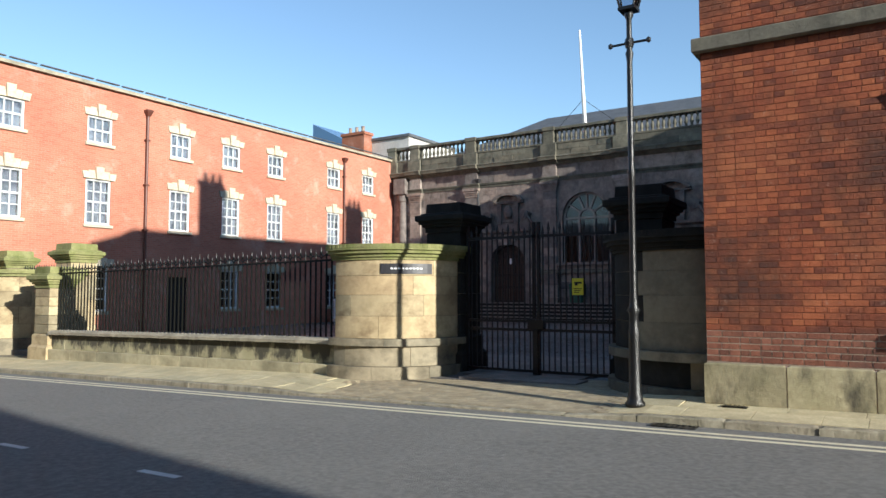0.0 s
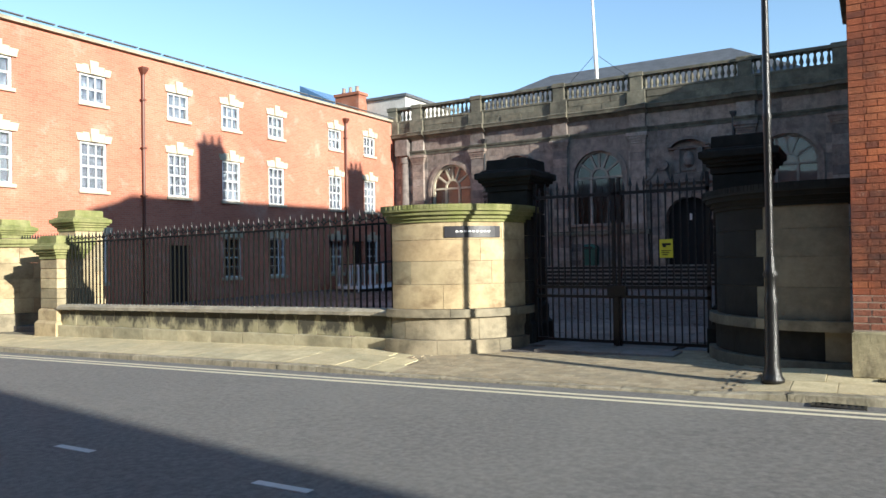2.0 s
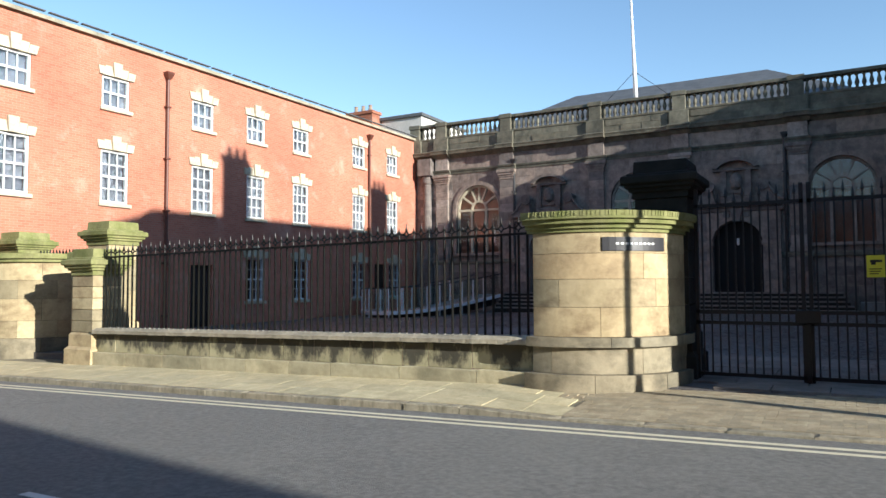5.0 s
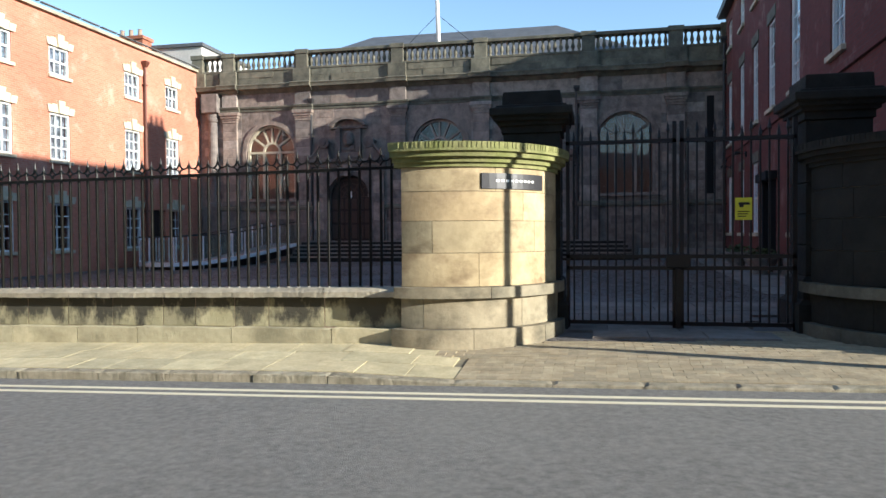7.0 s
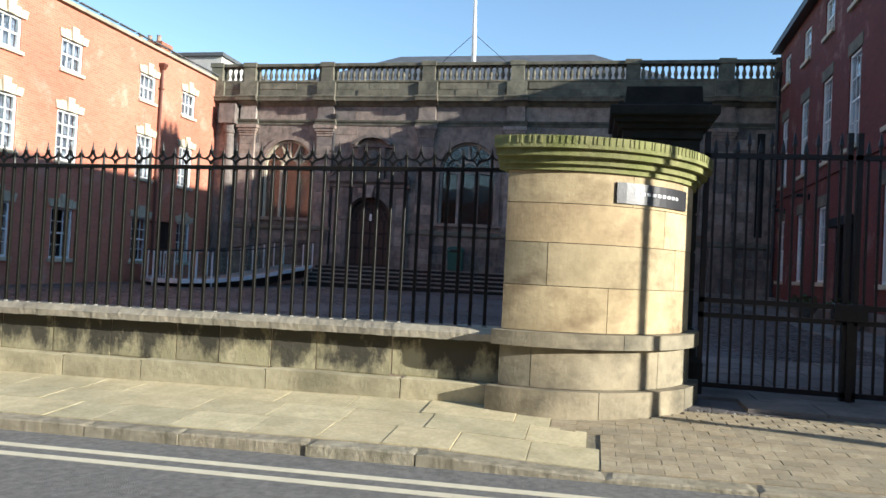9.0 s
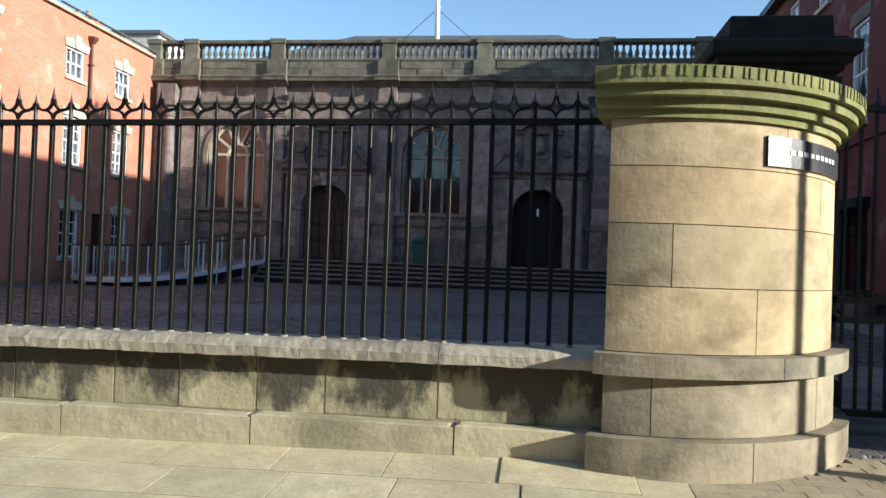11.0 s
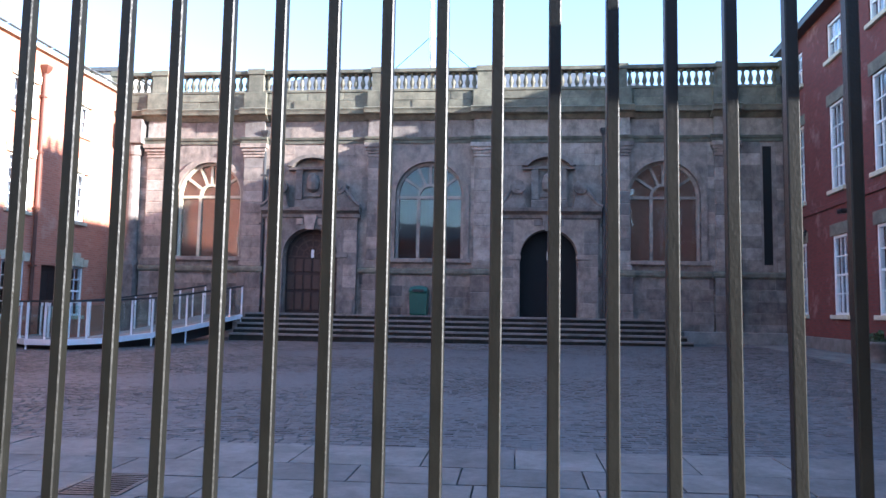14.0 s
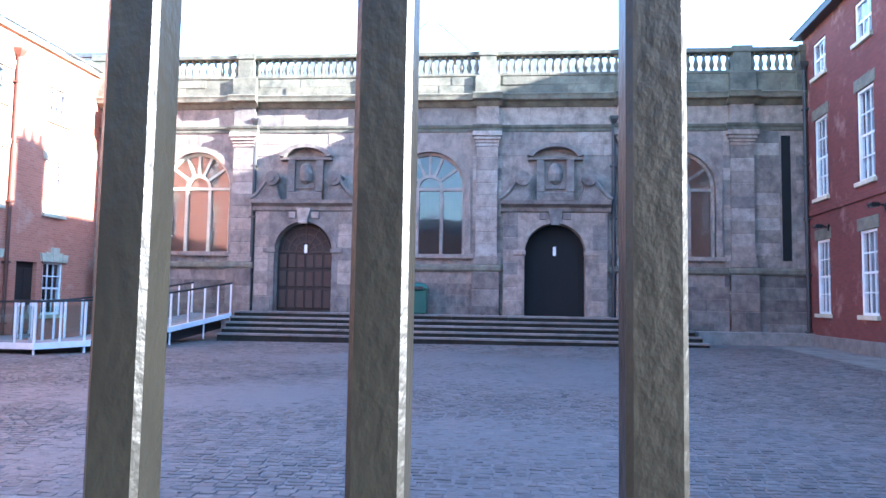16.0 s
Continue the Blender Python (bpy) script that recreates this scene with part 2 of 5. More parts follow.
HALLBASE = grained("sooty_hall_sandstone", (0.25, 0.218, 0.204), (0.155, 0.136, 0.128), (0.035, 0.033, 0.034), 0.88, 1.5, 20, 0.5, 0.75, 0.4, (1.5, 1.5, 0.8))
CARVED = grained("sooty_carved_stone", (0.235, 0.205, 0.187), (0.14, 0.122, 0.112), (0.04, 0.037, 0.036), 0.88, 1.6, 14, 0.45, 0.8, 0.2)
SETT = grained("court_sett", (0.18, 0.163, 0.16), (0.12, 0.11, 0.109), (0.055, 0.051, 0.05), 0.66, 0.5, 16, 0.4, 0.7, 0.35)
SETT_J = grained("court_sett_joined", (0.18, 0.163, 0.16), (0.12, 0.11, 0.109), (0.055, 0.051, 0.05), 0.66, 0.5, 16, 0.4, 0.7, 0.35, None, True)
HALLBAND = grained("hall_weathered_stone", (0.2, 0.19, 0.145), (0.12, 0.117, 0.09), (0.04, 0.042, 0.034), 0.88, 1.3, 12, 0.45, 0.9, 0.25)
STEPSTONE = grained("step_stone", (0.27, 0.245, 0.23), (0.19, 0.175, 0.16), (0.085, 0.08, 0.072), 0.85, 1.8, 14, 0.3, 0.7, 0.2)
SOOTSTONE = grained("string_course_stone", (0.2, 0.185, 0.14), (0.12, 0.11, 0.085), (0.07, 0.065, 0.05), 0.9, 2, 20, 0.4, 0.7)
SILLSTONE = grained("pale_dressed_stone", (0.66, 0.58, 0.43), (0.52, 0.45, 0.33), (0.36, 0.32, 0.24), 0.85, 2, 20, 0.3, 0.5)
SLATE = grained("slate", (0.12, 0.125, 0.135), (0.075, 0.08, 0.085), (0.16, 0.15, 0.14), 0.6, 1.2, 12, 0.2, 0.4)
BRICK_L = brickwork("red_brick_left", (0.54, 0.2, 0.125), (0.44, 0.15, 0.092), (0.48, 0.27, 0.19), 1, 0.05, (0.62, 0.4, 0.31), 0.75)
# the east wing stands in shade, which is darkened into this brick colour
BRICK_SHADED = brickwork("red_brick_right", (0.16, 0.037, 0.03), (0.12, 0.028, 0.023), (0.1, 0.052, 0.045), 1, 0.2)
BRICK_F = brickwork("red_brick_far", (0.36, 0.12, 0.06), (0.28, 0.09, 0.05), (0.3, 0.18, 0.12), 0, 0.2)
BRICK = old_brick("old_red_brick", False)
BRICK_J = old_brick("old_red_brick_joined", True)
MORTAR = grained("sooty_mortar", (0.25, 0.083, 0.042), (0.17, 0.055, 0.03), (0.03, 0.02, 0.017), 0.95, 0.9, 40)
BRICK_LOW = grained("repaired_brick", (0.3, 0.125, 0.08), (0.2, 0.075, 0.05), (0.07, 0.045, 0.04), 0.9, 1.6, 22, 0.5, 0.8, 0.35)
LIME = grained("pale_lime_mortar", (0.42, 0.33, 0.26), (0.3, 0.23, 0.18), (0.2, 0.14, 0.1), 0.95, 3, 40)
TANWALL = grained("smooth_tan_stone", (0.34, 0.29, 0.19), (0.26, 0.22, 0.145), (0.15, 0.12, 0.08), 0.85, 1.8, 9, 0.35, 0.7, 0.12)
WHITE = painted("white_paint", (0.82, 0.82, 0.8), 0.4, 0, (0.55, 0.54, 0.5), 0.08, 20, 0.3)
BLACK = painted("black_gloss_paint", (0.01, 0.0105, 0.011), 0.3, 0, (0.05, 0.046, 0.036), 0.5, 28, 0.35)
IRON = lumpy("weathered_black_iron", (0.008, 0.0078, 0.006), (0.015, 0.014, 0.0105), 0.42)
PIPE = painted("brown_iron_pipe", (0.12, 0.04, 0.025), 0.5)
DARKPIPE = painted("black_iron_pipe", (0.03, 0.03, 0.032), 0.5)
CARVEDOAK_LIT = painted("worn_carved_oak", (0.042, 0.021, 0.015), 0.6, 0, (0.075, 0.038, 0.025), 0.4, 14)
LEAD = grained("lead_seal", (0.3, 0.285, 0.25), (0.2, 0.19, 0.17), (0.2, 0.19, 0.17), 0.7, 5, 60, 0.4)
DOORWOOD = painted("dark_oak", (0.02, 0.0105, 0.008), 0.7, 0, (0.045, 0.022, 0.014), 0.5, 18)
BLACKDOOR = painted("black_door_paint", (0.006, 0.006, 0.0065), 0.9)
GREEN = painted("green_bin_plastic", (0.012, 0.085, 0.062), 0.4)
YELLOW = painted("yellow_sign_sheet", (0.75, 0.7, 0.06), 0.4)
LINE = painted("yellow_road_line", (0.7, 0.64, 0.47), 0.8, 0, (0.36, 0.33, 0.26), 0.3, 20, 0.5)
WLINE = painted("white_road_line", (0.6, 0.6, 0.57), 0.8, 0, (0.2, 0.2, 0.19), 0.3, 20, 0.6)
SIGN = painted("dark_sign_sheet", (0.035, 0.035, 0.04), 0.36)
LETTER = painted("white_lettering", (0.8, 0.8, 0.8), 0.4)
ROOMDARK = painted("dim_room_plaster", (0.06, 0.055, 0.05), 0.9)
BLIND_SKY = painted("pale_blind", (0.36, 0.37, 0.4), 0.8)
FROST = painted("frosted_blind", (0.6, 0.62, 0.65), 0.8)
SHUTTER = painted("brown_window_board", (0.24, 0.11, 0.06), 0.6, 0, (0.15, 0.07, 0.04), 0.2, 6)
ALU = painted("white_metal_rail", (0.75, 0.76, 0.78), 0.35)
DECK = painted("grey_deck", (0.25, 0.25, 0.25), 0.7)
RENDER_WALL = grained("pale_render", (0.6, 0.58, 0.54), (0.5, 0.48, 0.45), (0.4, 0.38, 0.36), 0.85, 1, 10)
TERRA = painted("stone_planter", (0.3, 0.22, 0.17), 0.8)
LEAF = painted("dark_leaf", (0.05, 0.08, 0.025), 0.6, 0, (0.11, 0.06, 0.03), 0.1, 6)
GLASS = glazing("window_glass")
PANEL = glazing("balustrade_glass", (0.85, 0.95, 0.93))
ROOFGLASS, _nt, _b = shader("blue_roof_glazing", 0.12)
_b.inputs["Base Color"].default_value = (0.08, 0.16, 0.28, 1)


# ---------------------------------------------------------------- building helpers
def part(name, bm, material, parent=None, label="", smooth=False):
    """Links bm as one mesh object under parent."""
    me = bpy.data.meshes.new(name)
    bmesh.ops.recalc_face_normals(bm, faces=bm.faces)
    bm.to_mesh(me)
    bm.free()
    if smooth:
        for p in me.polygons:
            p.use_smooth = True
    me.materials.append(material)
    ob = new(name, me)
    ob.parent = parent
    return tagged(ob, label)


def thing(name, m, label, category, group="", kind=""):
    ob = new(name)
    ob.matrix_basis = m
    return tagged(ob, label, category, group, kind)


def bx(bm, x0, x1, y0, y1, z0, z1, cut=0.0):
    """A box, its edges cut back by cut."""
    if cut <= 0:
        v = [bm.verts.new((x, y, z)) for z in (z0, z1) for x, y in ((x0, y0), (x1, y0), (x1, y1), (x0, y1))]
        for f in ((3, 2, 1, 0), (4, 5, 6, 7), (0, 1, 5, 4), (1, 2, 6, 5), (2, 3, 7, 6), (3, 0, 4, 7)):
            bm.faces.new([v[i] for i in f])
        return
    c = cut
    rings = [((x0 + c, x1 - c, y0 + c, y1 - c), z0), ((x0, x1, y0, y1), z0 + c), ((x0, x1, y0, y1), z1 - c), ((x0 + c, x1 - c, y0 + c, y1 - c), z1)]
    rs = [[bm.verts.new((x, y, z)) for x, y in ((r[0], r[2]), (r[1], r[2]), (r[1], r[3]), (r[0], r[3]))] for r, z in rings]
    bm.faces.new(rs[0][::-1])
    bm.faces.new(rs[3])
    for a, b in zip(rs, rs[1:]):
        for i in range(4):
            bm.faces.new((a[i], a[(i + 1) % 4], b[(i + 1) % 4], b[i]))


def prism(bm, pts, y0, y1, axis="y"):
    """A polygon in the x-z plane drawn out from y0 to y1 (axis z: a plan polygon; axis x: y-z)."""
    put = {"y": lambda a, b, c: (a, c, b), "z": lambda a, b, c: (a, b, c), "x": lambda a, b, c: (c, a, b)}[axis]
    r = [[bm.verts.new(put(a, b, c)) for a, b in pts] for c in (y0, y1)]
    bm.faces.new(r[0])
    bm.faces.new(r[1][::-1])
    n = len(pts)
    for i in range(n):
        bm.faces.new((r[0][i], r[0][(i + 1) % n], r[1][(i + 1) % n], r[1][i]))


def lathe(bm, profile, seg=12, cx=0.0, cy=0.0, a0=0.0, a1=360.0, square=False):
    """A profile of (radius, z) turned round the upright through (cx, cy)."""
    full = a1 - a0 >= 360
    n = seg if full else seg + 1
    k = math.sqrt(2) if square else 1
    rings = []
    for r, z in profile:
        rings.append([bm.verts.new((cx + k * max(r, 0.0005) * math.cos(radians(a0 + (a1 - a0) * i / seg)), cy + k * max(r, 0.0005) * math.sin(radians(a0 + (a1 - a0) * i / seg)), z)) for i in range(n)])
    for a, b in zip(rings, rings[1:]):
        for i in range(seg):
            bm.faces.new((a[i], a[(i + 1) % n], b[(i + 1) % n], b[i]))
    if full:
        bm.faces.new(rings[0][::-1])
        bm.faces.new(rings[-1])


def square_lathe(bm, profile, cx=0.0, cy=0.0):
    lathe(bm, profile, 4, cx, cy, 45, 405, True)


def tube(bm, a, b, r, seg=8):
    a, b = Vector(a), Vector(b)
    q = (b - a).to_track_quat("Z", "Y").to_matrix()
    ra, rb = [], []
    for i in range(seg):
        o = q @ Vector((r * math.cos(2 * math.pi * i / seg), r * math.sin(2 * math.pi * i / seg), 0))
        ra.append(bm.verts.new(a + o))
        rb.append(bm.verts.new(b + o))
    bm.faces.new(ra[::-1])
    bm.faces.new(rb)
    for i in range(seg):
        bm.faces.new((ra[i], ra[(i + 1) % seg], rb[(i + 1) % seg], rb[i]))


def arc_fill(bm, cx, spring, r, top, y0, y1, seg=16, rise=None):
    """The stone over an arched opening: between the arch and a level top."""
    rise = rise or r
    for i in range(seg):
        a, b = math.pi * (1 - i / seg), math.pi * (1 - (i + 1) / seg)
        p = [(cx + r * math.cos(a), spring + rise * math.sin(a)), (cx + r * math.cos(b), spring + rise * math.sin(b))]
        prism(bm, [p[0], p[1], (p[1][0], top), (p[0][0], top)], y0, y1)


def arch_ring(bm, cx, spring, r0, r1, y0, y1, seg=16):
    for i in range(seg):
        a, b = math.pi * i / seg, math.pi * (i + 1) / seg
        prism(bm, [(cx + r * math.cos(t), spring + r * math.sin(t)) for r, t in ((r0, a), (r1, a), (r1, b), (r0, b))], y0, y1)


def wall_mesh(bm, u0, u1, v0, v1, thick, holes, y0=0.0):
    """A wall with its face at y = y0 and openings (u0, u1, v0, v1) right through it, in one skin."""
    us = sorted({u0, u1, *(h[i] for h in holes for i in (0, 1))})
    vs = sorted({v0, v1, *(h[i] for h in holes for i in (2, 3))})
    solid = {(i, k) for i in range(len(us) - 1) for k in range(len(vs) - 1)
             if not any(h[0] < (us[i] + us[i + 1]) / 2 < h[1] and h[2] < (vs[k] + vs[k + 1]) / 2 < h[3] for h in holes)}
    made = {}

    def at(i, k, side):
        if (i, k, side) not in made:
            made[i, k, side] = bm.verts.new((us[i], y0 + thick * side, vs[k]))
        return made[i, k, side]

    for i, k in solid:
        for side in (0, 1):
            bm.faces.new([at(a, b, side) for a, b in ((i, k), (i + 1, k), (i + 1, k + 1), (i, k + 1))])
        for di, dk, p, q in ((-1, 0, (i, k), (i, k + 1)), (1, 0, (i + 1, k), (i + 1, k + 1)), (0, -1, (i, k), (i + 1, k)), (0, 1, (i, k + 1), (i + 1, k + 1))):
            if (i + di, k + dk) not in solid:
                bm.faces.new((at(*p, 0), at(*q, 0), at(*q, 1), at(*p, 1)))


def gz(x):
    """The street falls gently towards -x."""
    return 0.02 * max(-40.0, min(40.0, x))


def cz(x, y):
    """The court rises towards the hall."""
    return 0.12 + 0.0085 * (y - 2) + 0.008 * (x + 3)


def unit(name, cut=0.04):
    """A unit block with cut edges, for pieces that are scaled to size."""
    bm = bmesh.new()
    bx(bm, -0.5, 0.5, -0.5, 0.5, -0.5, 0.5, cut)
    bmesh.ops.recalc_face_normals(bm, faces=bm.faces)
    me = bpy.data.meshes.new(name)
    bm.to_mesh(me)
    bm.free()
    return me


def unit_of(material, cut=0.04, store={}):
    key = (material.name, cut)
    if key not in store:
        store[key] = unit("block_" + material.name, cut)
        store[key].materials.append(material)
    return store[key]


def piece(name, mesh, parent, x, y, z, sx, sy, sz, rx=0, ry=0, rz=0):
    ob = new(name, mesh)
    ob.parent = parent
    ob.location, ob.scale, ob.rotation_euler = (x, y, z), (sx, sy, sz), (radians(rx), radians(ry), radians(rz))
    return ob


def course(name, parent, material, u0, u1, v0, v1, high, long, holes, proud=0.02, gap=0.008, keep=None, rest=None, rng=None, depth=0.06, bond=1.0):
    """Lays a wall face (at y = 0, in the parent's space) with blocks in courses; keep(u, v): those that are single pieces, the rest joined."""
    rng = rng or random.Random(7)
    mesh = unit_of(material)
    joined = bmesh.new()
    rows = max(1, round((v1 - v0) / high))
    h = (v1 - v0) / rows
    for k in range(rows):
        a, b = v0 + k * h, v0 + (k + 1) * h
        spans, cur = [], u0
        for q in sorted((q for q in holes if q[2] < b - 0.01 and q[3] > a + 0.01), key=lambda q: q[0]):
            if q[0] > cur:
                spans.append((cur, q[0]))
            cur = max(cur, q[1])
        if cur < u1:
            spans.append((cur, u1))
        for s0, s1 in spans:
            n = max(1, round((s1 - s0) / (long * (bond if k % 2 else 1.0)) + rng.uniform(-0.2, 0.2)))
            cuts = [s0 + (s1 - s0) * i / n for i in range(n + 1)]
            step = (s1 - s0) / n
            if n > 1:
                off = (0.25 if k % 2 else -0.25) * step
                cuts = [s0] + [c + off + rng.uniform(-0.06, 0.06) * step for c in cuts[1:-1]] + [s1]
            for c, d in zip(cuts, cuts[1:]):
                pr = proud + rng.uniform(-0.15, 0.15) * proud
                if keep is None or keep((c + d) / 2, (a + b) / 2):
                    piece(name, mesh, parent, (c + d) / 2, depth / 2 - pr, (a + b) / 2, d - c - gap, depth, b - a - gap)
                else:
                    bx(joined, c + gap / 2, d - gap / 2, -pr, 0.02, a + gap / 2, b - gap / 2, 0.004)
    if rest and len(joined.verts):
        tagged(part(name, joined, rest, parent), kind="stuff")
    else:
        joined.free()


def hpave(x):
    """The pavement's height over the road: dropped where carriages cross."""
    t = max(0.0, min(1.0, (-0.1 - x) / 1.1)) + max(0.0, min(1.0, (x - 4.3) / 0.8))
    return 0.022 + 0.056 * min(1.0, t)


def pz(x, y):
    return gz(x) + hpave(x) + 0.06 * max(0.0, min(1.5, y))


def strip(bm, xs, ys, top, thick):
    """A slab over a grid of plan lines, its top at top(x, y)."""
    t = [[bm.verts.new((x, y, top(x, y))) for y in ys] for x in xs]
    d = [[bm.verts.new((x, y, top(x, y) - thick)) for y in ys] for x in xs]
    for i in range(len(xs) - 1):
        for j in range(len(ys) - 1):
            bm.faces.new((t[i][j], t[i + 1][j], t[i + 1][j + 1], t[i][j + 1]))
            bm.faces.new((d[i][j], d[i][j + 1], d[i + 1][j + 1], d[i + 1][j]))
    for i in range(len(xs) - 1):
        for j in (0, -1):
            bm.faces.new((t[i][j], d[i][j], d[i + 1][j], t[i + 1][j]))
    for j in range(len(ys) - 1):
        for i in (0, -1):
            bm.faces.new((t[i][j], t[i][j + 1], d[i][j + 1], d[i][j]))


# ---------------------------------------------------------------- ground and court
bm = bmesh.new()
strip(bm, [-900, -300, -40, -20, 0, 20, 40, 300, 900], [-900, -200, -30, -12, -7.3, 0.05, 40, 200, 900], lambda x, y: gz(x), 0.5)
ground = tagged(part("road", bm, ASPHALT), "dark grey asphalt street with fine chippings", "road", "", "structure")
bm = bmesh.new()
strip(bm, [-40, -10, -1.2, -0.1, 4.3, 5.1, 10, 40], [0.02, 0.6, 1.0, 1.4, 1.8, 2.6, 3.4], lambda x, y: pz(x, y) - 0.006, 0.3)
pavement = tagged(part("pavement", bm, JOINT), "pale yellow stone flag pavement with a brick paved crossing", "pavement", "", "structure")
bm = bmesh.new()
strip(bm, [-40, 40], [-16, -7.3], lambda x, y: gz(x) + 0.1, 0.3)
tagged(part("near_pavement", bm, FLAG), "stone pavement along the street", "pavement", "", "structure")
bm = bmesh.new()
strip(bm, [-17.5, -8, 0, 5.7, 7.0], [2.1, 4, 8, 15, 22, 26.5], lambda x, y: cz(x, y), 0.4)
court = tagged(part("court_floor", bm, COURT), "dark worn cobble and asphalt courtyard floor", "courtyard", "", "structure")
for k, y in enumerate((-0.40, -0.60)):
    bm = bmesh.new()
    strip(bm, [-40, -20, 0, 20, 40], [y, y + 0.075], lambda x, y: gz(x) + 0.004, 0.006)
    tagged(part("yellow_line", bm, LINE), "worn pale yellow line painted on the asphalt", "road marking", "double yellow lines", "structure")
for x, y, n, w in ((-2.65, -4.41, 0.52, 0.08), (-0.5, -4.41, 0.52, 0.08), (2.0, -4.44, 0.52, 0.08), (-4.85, -4.41, 0.52, 0.08)):
    bm = bmesh.new()
    strip(bm, [x, x + n], [y, y + w], lambda x, y: gz(x) + 0.004, 0.006)
    tagged(part("lane_dash", bm, WLINE), "worn white dash painted on the asphalt", "road marking", "lane dashes", "structure")


# ---------------------------------------------------------------- windows and pipes
def sash(parent, u, w, v0, v1, cols, rows, back=0.12, head="", sill=True, blind=0.0, label="white painted timber sash window"):
    """A sash window in an opening of a wall whose face is at y = 0."""
    bm = bmesh.new()
    f = 0.07
    wall_mesh(bm, u - w / 2, u + w / 2, v0, v1, 0.12, [(u - w / 2 + f, u + w / 2 - f, v0 + f, v1 - f)], back - 0.06)
    a0, a1, b0, b1 = u - w / 2 + f, u + w / 2 - f, v0 + f, v1 - f
    mid = (b0 + b1) / 2
    win = part("window", bm, WHITE, parent, label)
    bars = [("meeting_rail", a0, a1, mid - 0.03, mid + 0.03, 0.03)]
    for i in range(1, cols):
        x = a0 + (a1 - a0) * i / cols
        bars.append(("glazing_bar", x - 0.017, x + 0.017, b0, b1, 0.022))
    for i in range(1, rows):
        z = b0 + (b1 - b0) * i / rows
        if abs(z - mid) > 0.05:
            bars.append(("glazing_bar", a0, a1, z - 0.017, z + 0.017, 0.024))
    for name, x0, x1, z0, z1, t in bars:
        bm = bmesh.new()
        bx(bm, x0, x1, back - t, back + t, z0, z1)
        part(name, bm, WHITE, win)
    for z0, z1, d in ((b0, mid, 0.012), (mid, b1, -0.012)):
        bm = bmesh.new()
        bx(bm, a0, a1, back + d - 0.003, back + d + 0.003, z0, z1)
        part("pane", bm, GLASS, win)
    # full-height sheets are added: net curtains and the panes' sky reflection in one colour
    if blind:
        bm = bmesh.new()
        bx(bm, a0, a1, back + 0.09, back + 0.1, b0, b0 + (b1 - b0) * blind)
        part("blind", bm, BLIND_SKY if blind == 1.0 else FROST, win, "pale sheet hung behind the panes")
    if sill:
        bm = bmesh.new()
        bx(bm, u - w / 2 - 0.08, u + w / 2 + 0.08, -0.09, back, v0 - 0.12, v0, 0.01)
        part("sill", bm, SILLSTONE, win, "stone sill")
    if head == "key":
        bm = bmesh.new()
        for i, (x0, x1, z1) in enumerate(((-0.62, -0.36, 0.26), (-0.36, -0.13, 0.31), (-0.13, 0.13, 0.46), (0.13, 0.36, 0.31), (0.36, 0.62, 0.26))):
            k = w / 1.0
            sk = 0.06 * (1 if x0 >= 0.1 else -1 if x1 <= -0.1 else 0)
            prism(bm, [(u + x0 * k, v1), (u + x1 * k, v1), (u + (x1 + sk) * k + (0.03 if sk == 0 else 0), v1 + z1), (u + (x0 + sk) * k - (0.03 if sk == 0 else 0), v1 + z1)], -0.05 - 0.025 * (i % 2 == 0) - 0.03 * (i == 2), 0.05)
        part("lintel", bm, SILLSTONE, win, "stepped stone lintel with a keystone")
    if head == "flat":
        bm = bmesh.new()
        bx(bm, u - w / 2 - 0.12, u + w / 2 + 0.12, -0.02, 0.06, v1, v1 + 0.34, 0.008)
        part("lintel", bm, SOOTSTONE, win, "grey stone lintel")
    if head == "wedge":
        bm = bmesh.new()
        n = 4
        for i in range(n):
            e = [(-0.5 + i / n), (-0.5 + (i + 1) / n)]
            prism(bm, [(u + e[0] * w, v1), (u + e[1] * w - 0.012, v1), (u + e[1] * (w + 0.42) - 0.012, v1 + 0.36), (u + e[0] * (w + 0.42), v1 + 0.36)], -0.05, 0.06)
        part("lintel", bm, SOOTSTONE, win, "grey stone wedge lintel")
    return win


def downpipe(parent, u, v0, v1, material, r=0.055):
    bm = bmesh.new()
    tube(bm, (u, -0.1, v0), (u, -0.1, v1 - 0.2), r, 8)
    square_lathe(bm, [(0.06, v1 - 0.25), (0.13, v1 - 0.08), (0.14, v1)], u, -0.12)
    z = v0 + 0.5
    while z < v1 - 0.4:
        bx(bm, u - r - 0.04, u + r + 0.04, -0.17, 0.0, z, z + 0.06)
        z += 1.8
    return part("downpipe", bm, material, parent, "cast iron downpipe with a hopper head")


def hollow(parent, u0, u1, v0, v1, d0, d1, material):
    """Closes a building behind its front wall: sides, back and floor, and an added sheet close behind the windows,
    coloured dark as an unlit room.
    """
    bm = bmesh.new()
    bx(bm, u0, u0 + 0.3, d0, d1, v0, v1)
    bx(bm, u1 - 0.3, u1, d0, d1, v0, v1)
    bx(bm, u0 + 0.3, u1 - 0.3, d1 - 0.3, d1, v0, v1)
    part("outer_wall", bm, material, parent)
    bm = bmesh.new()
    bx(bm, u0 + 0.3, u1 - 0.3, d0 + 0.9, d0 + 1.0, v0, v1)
    part("inner_wall", bm, ROOMDARK, parent)


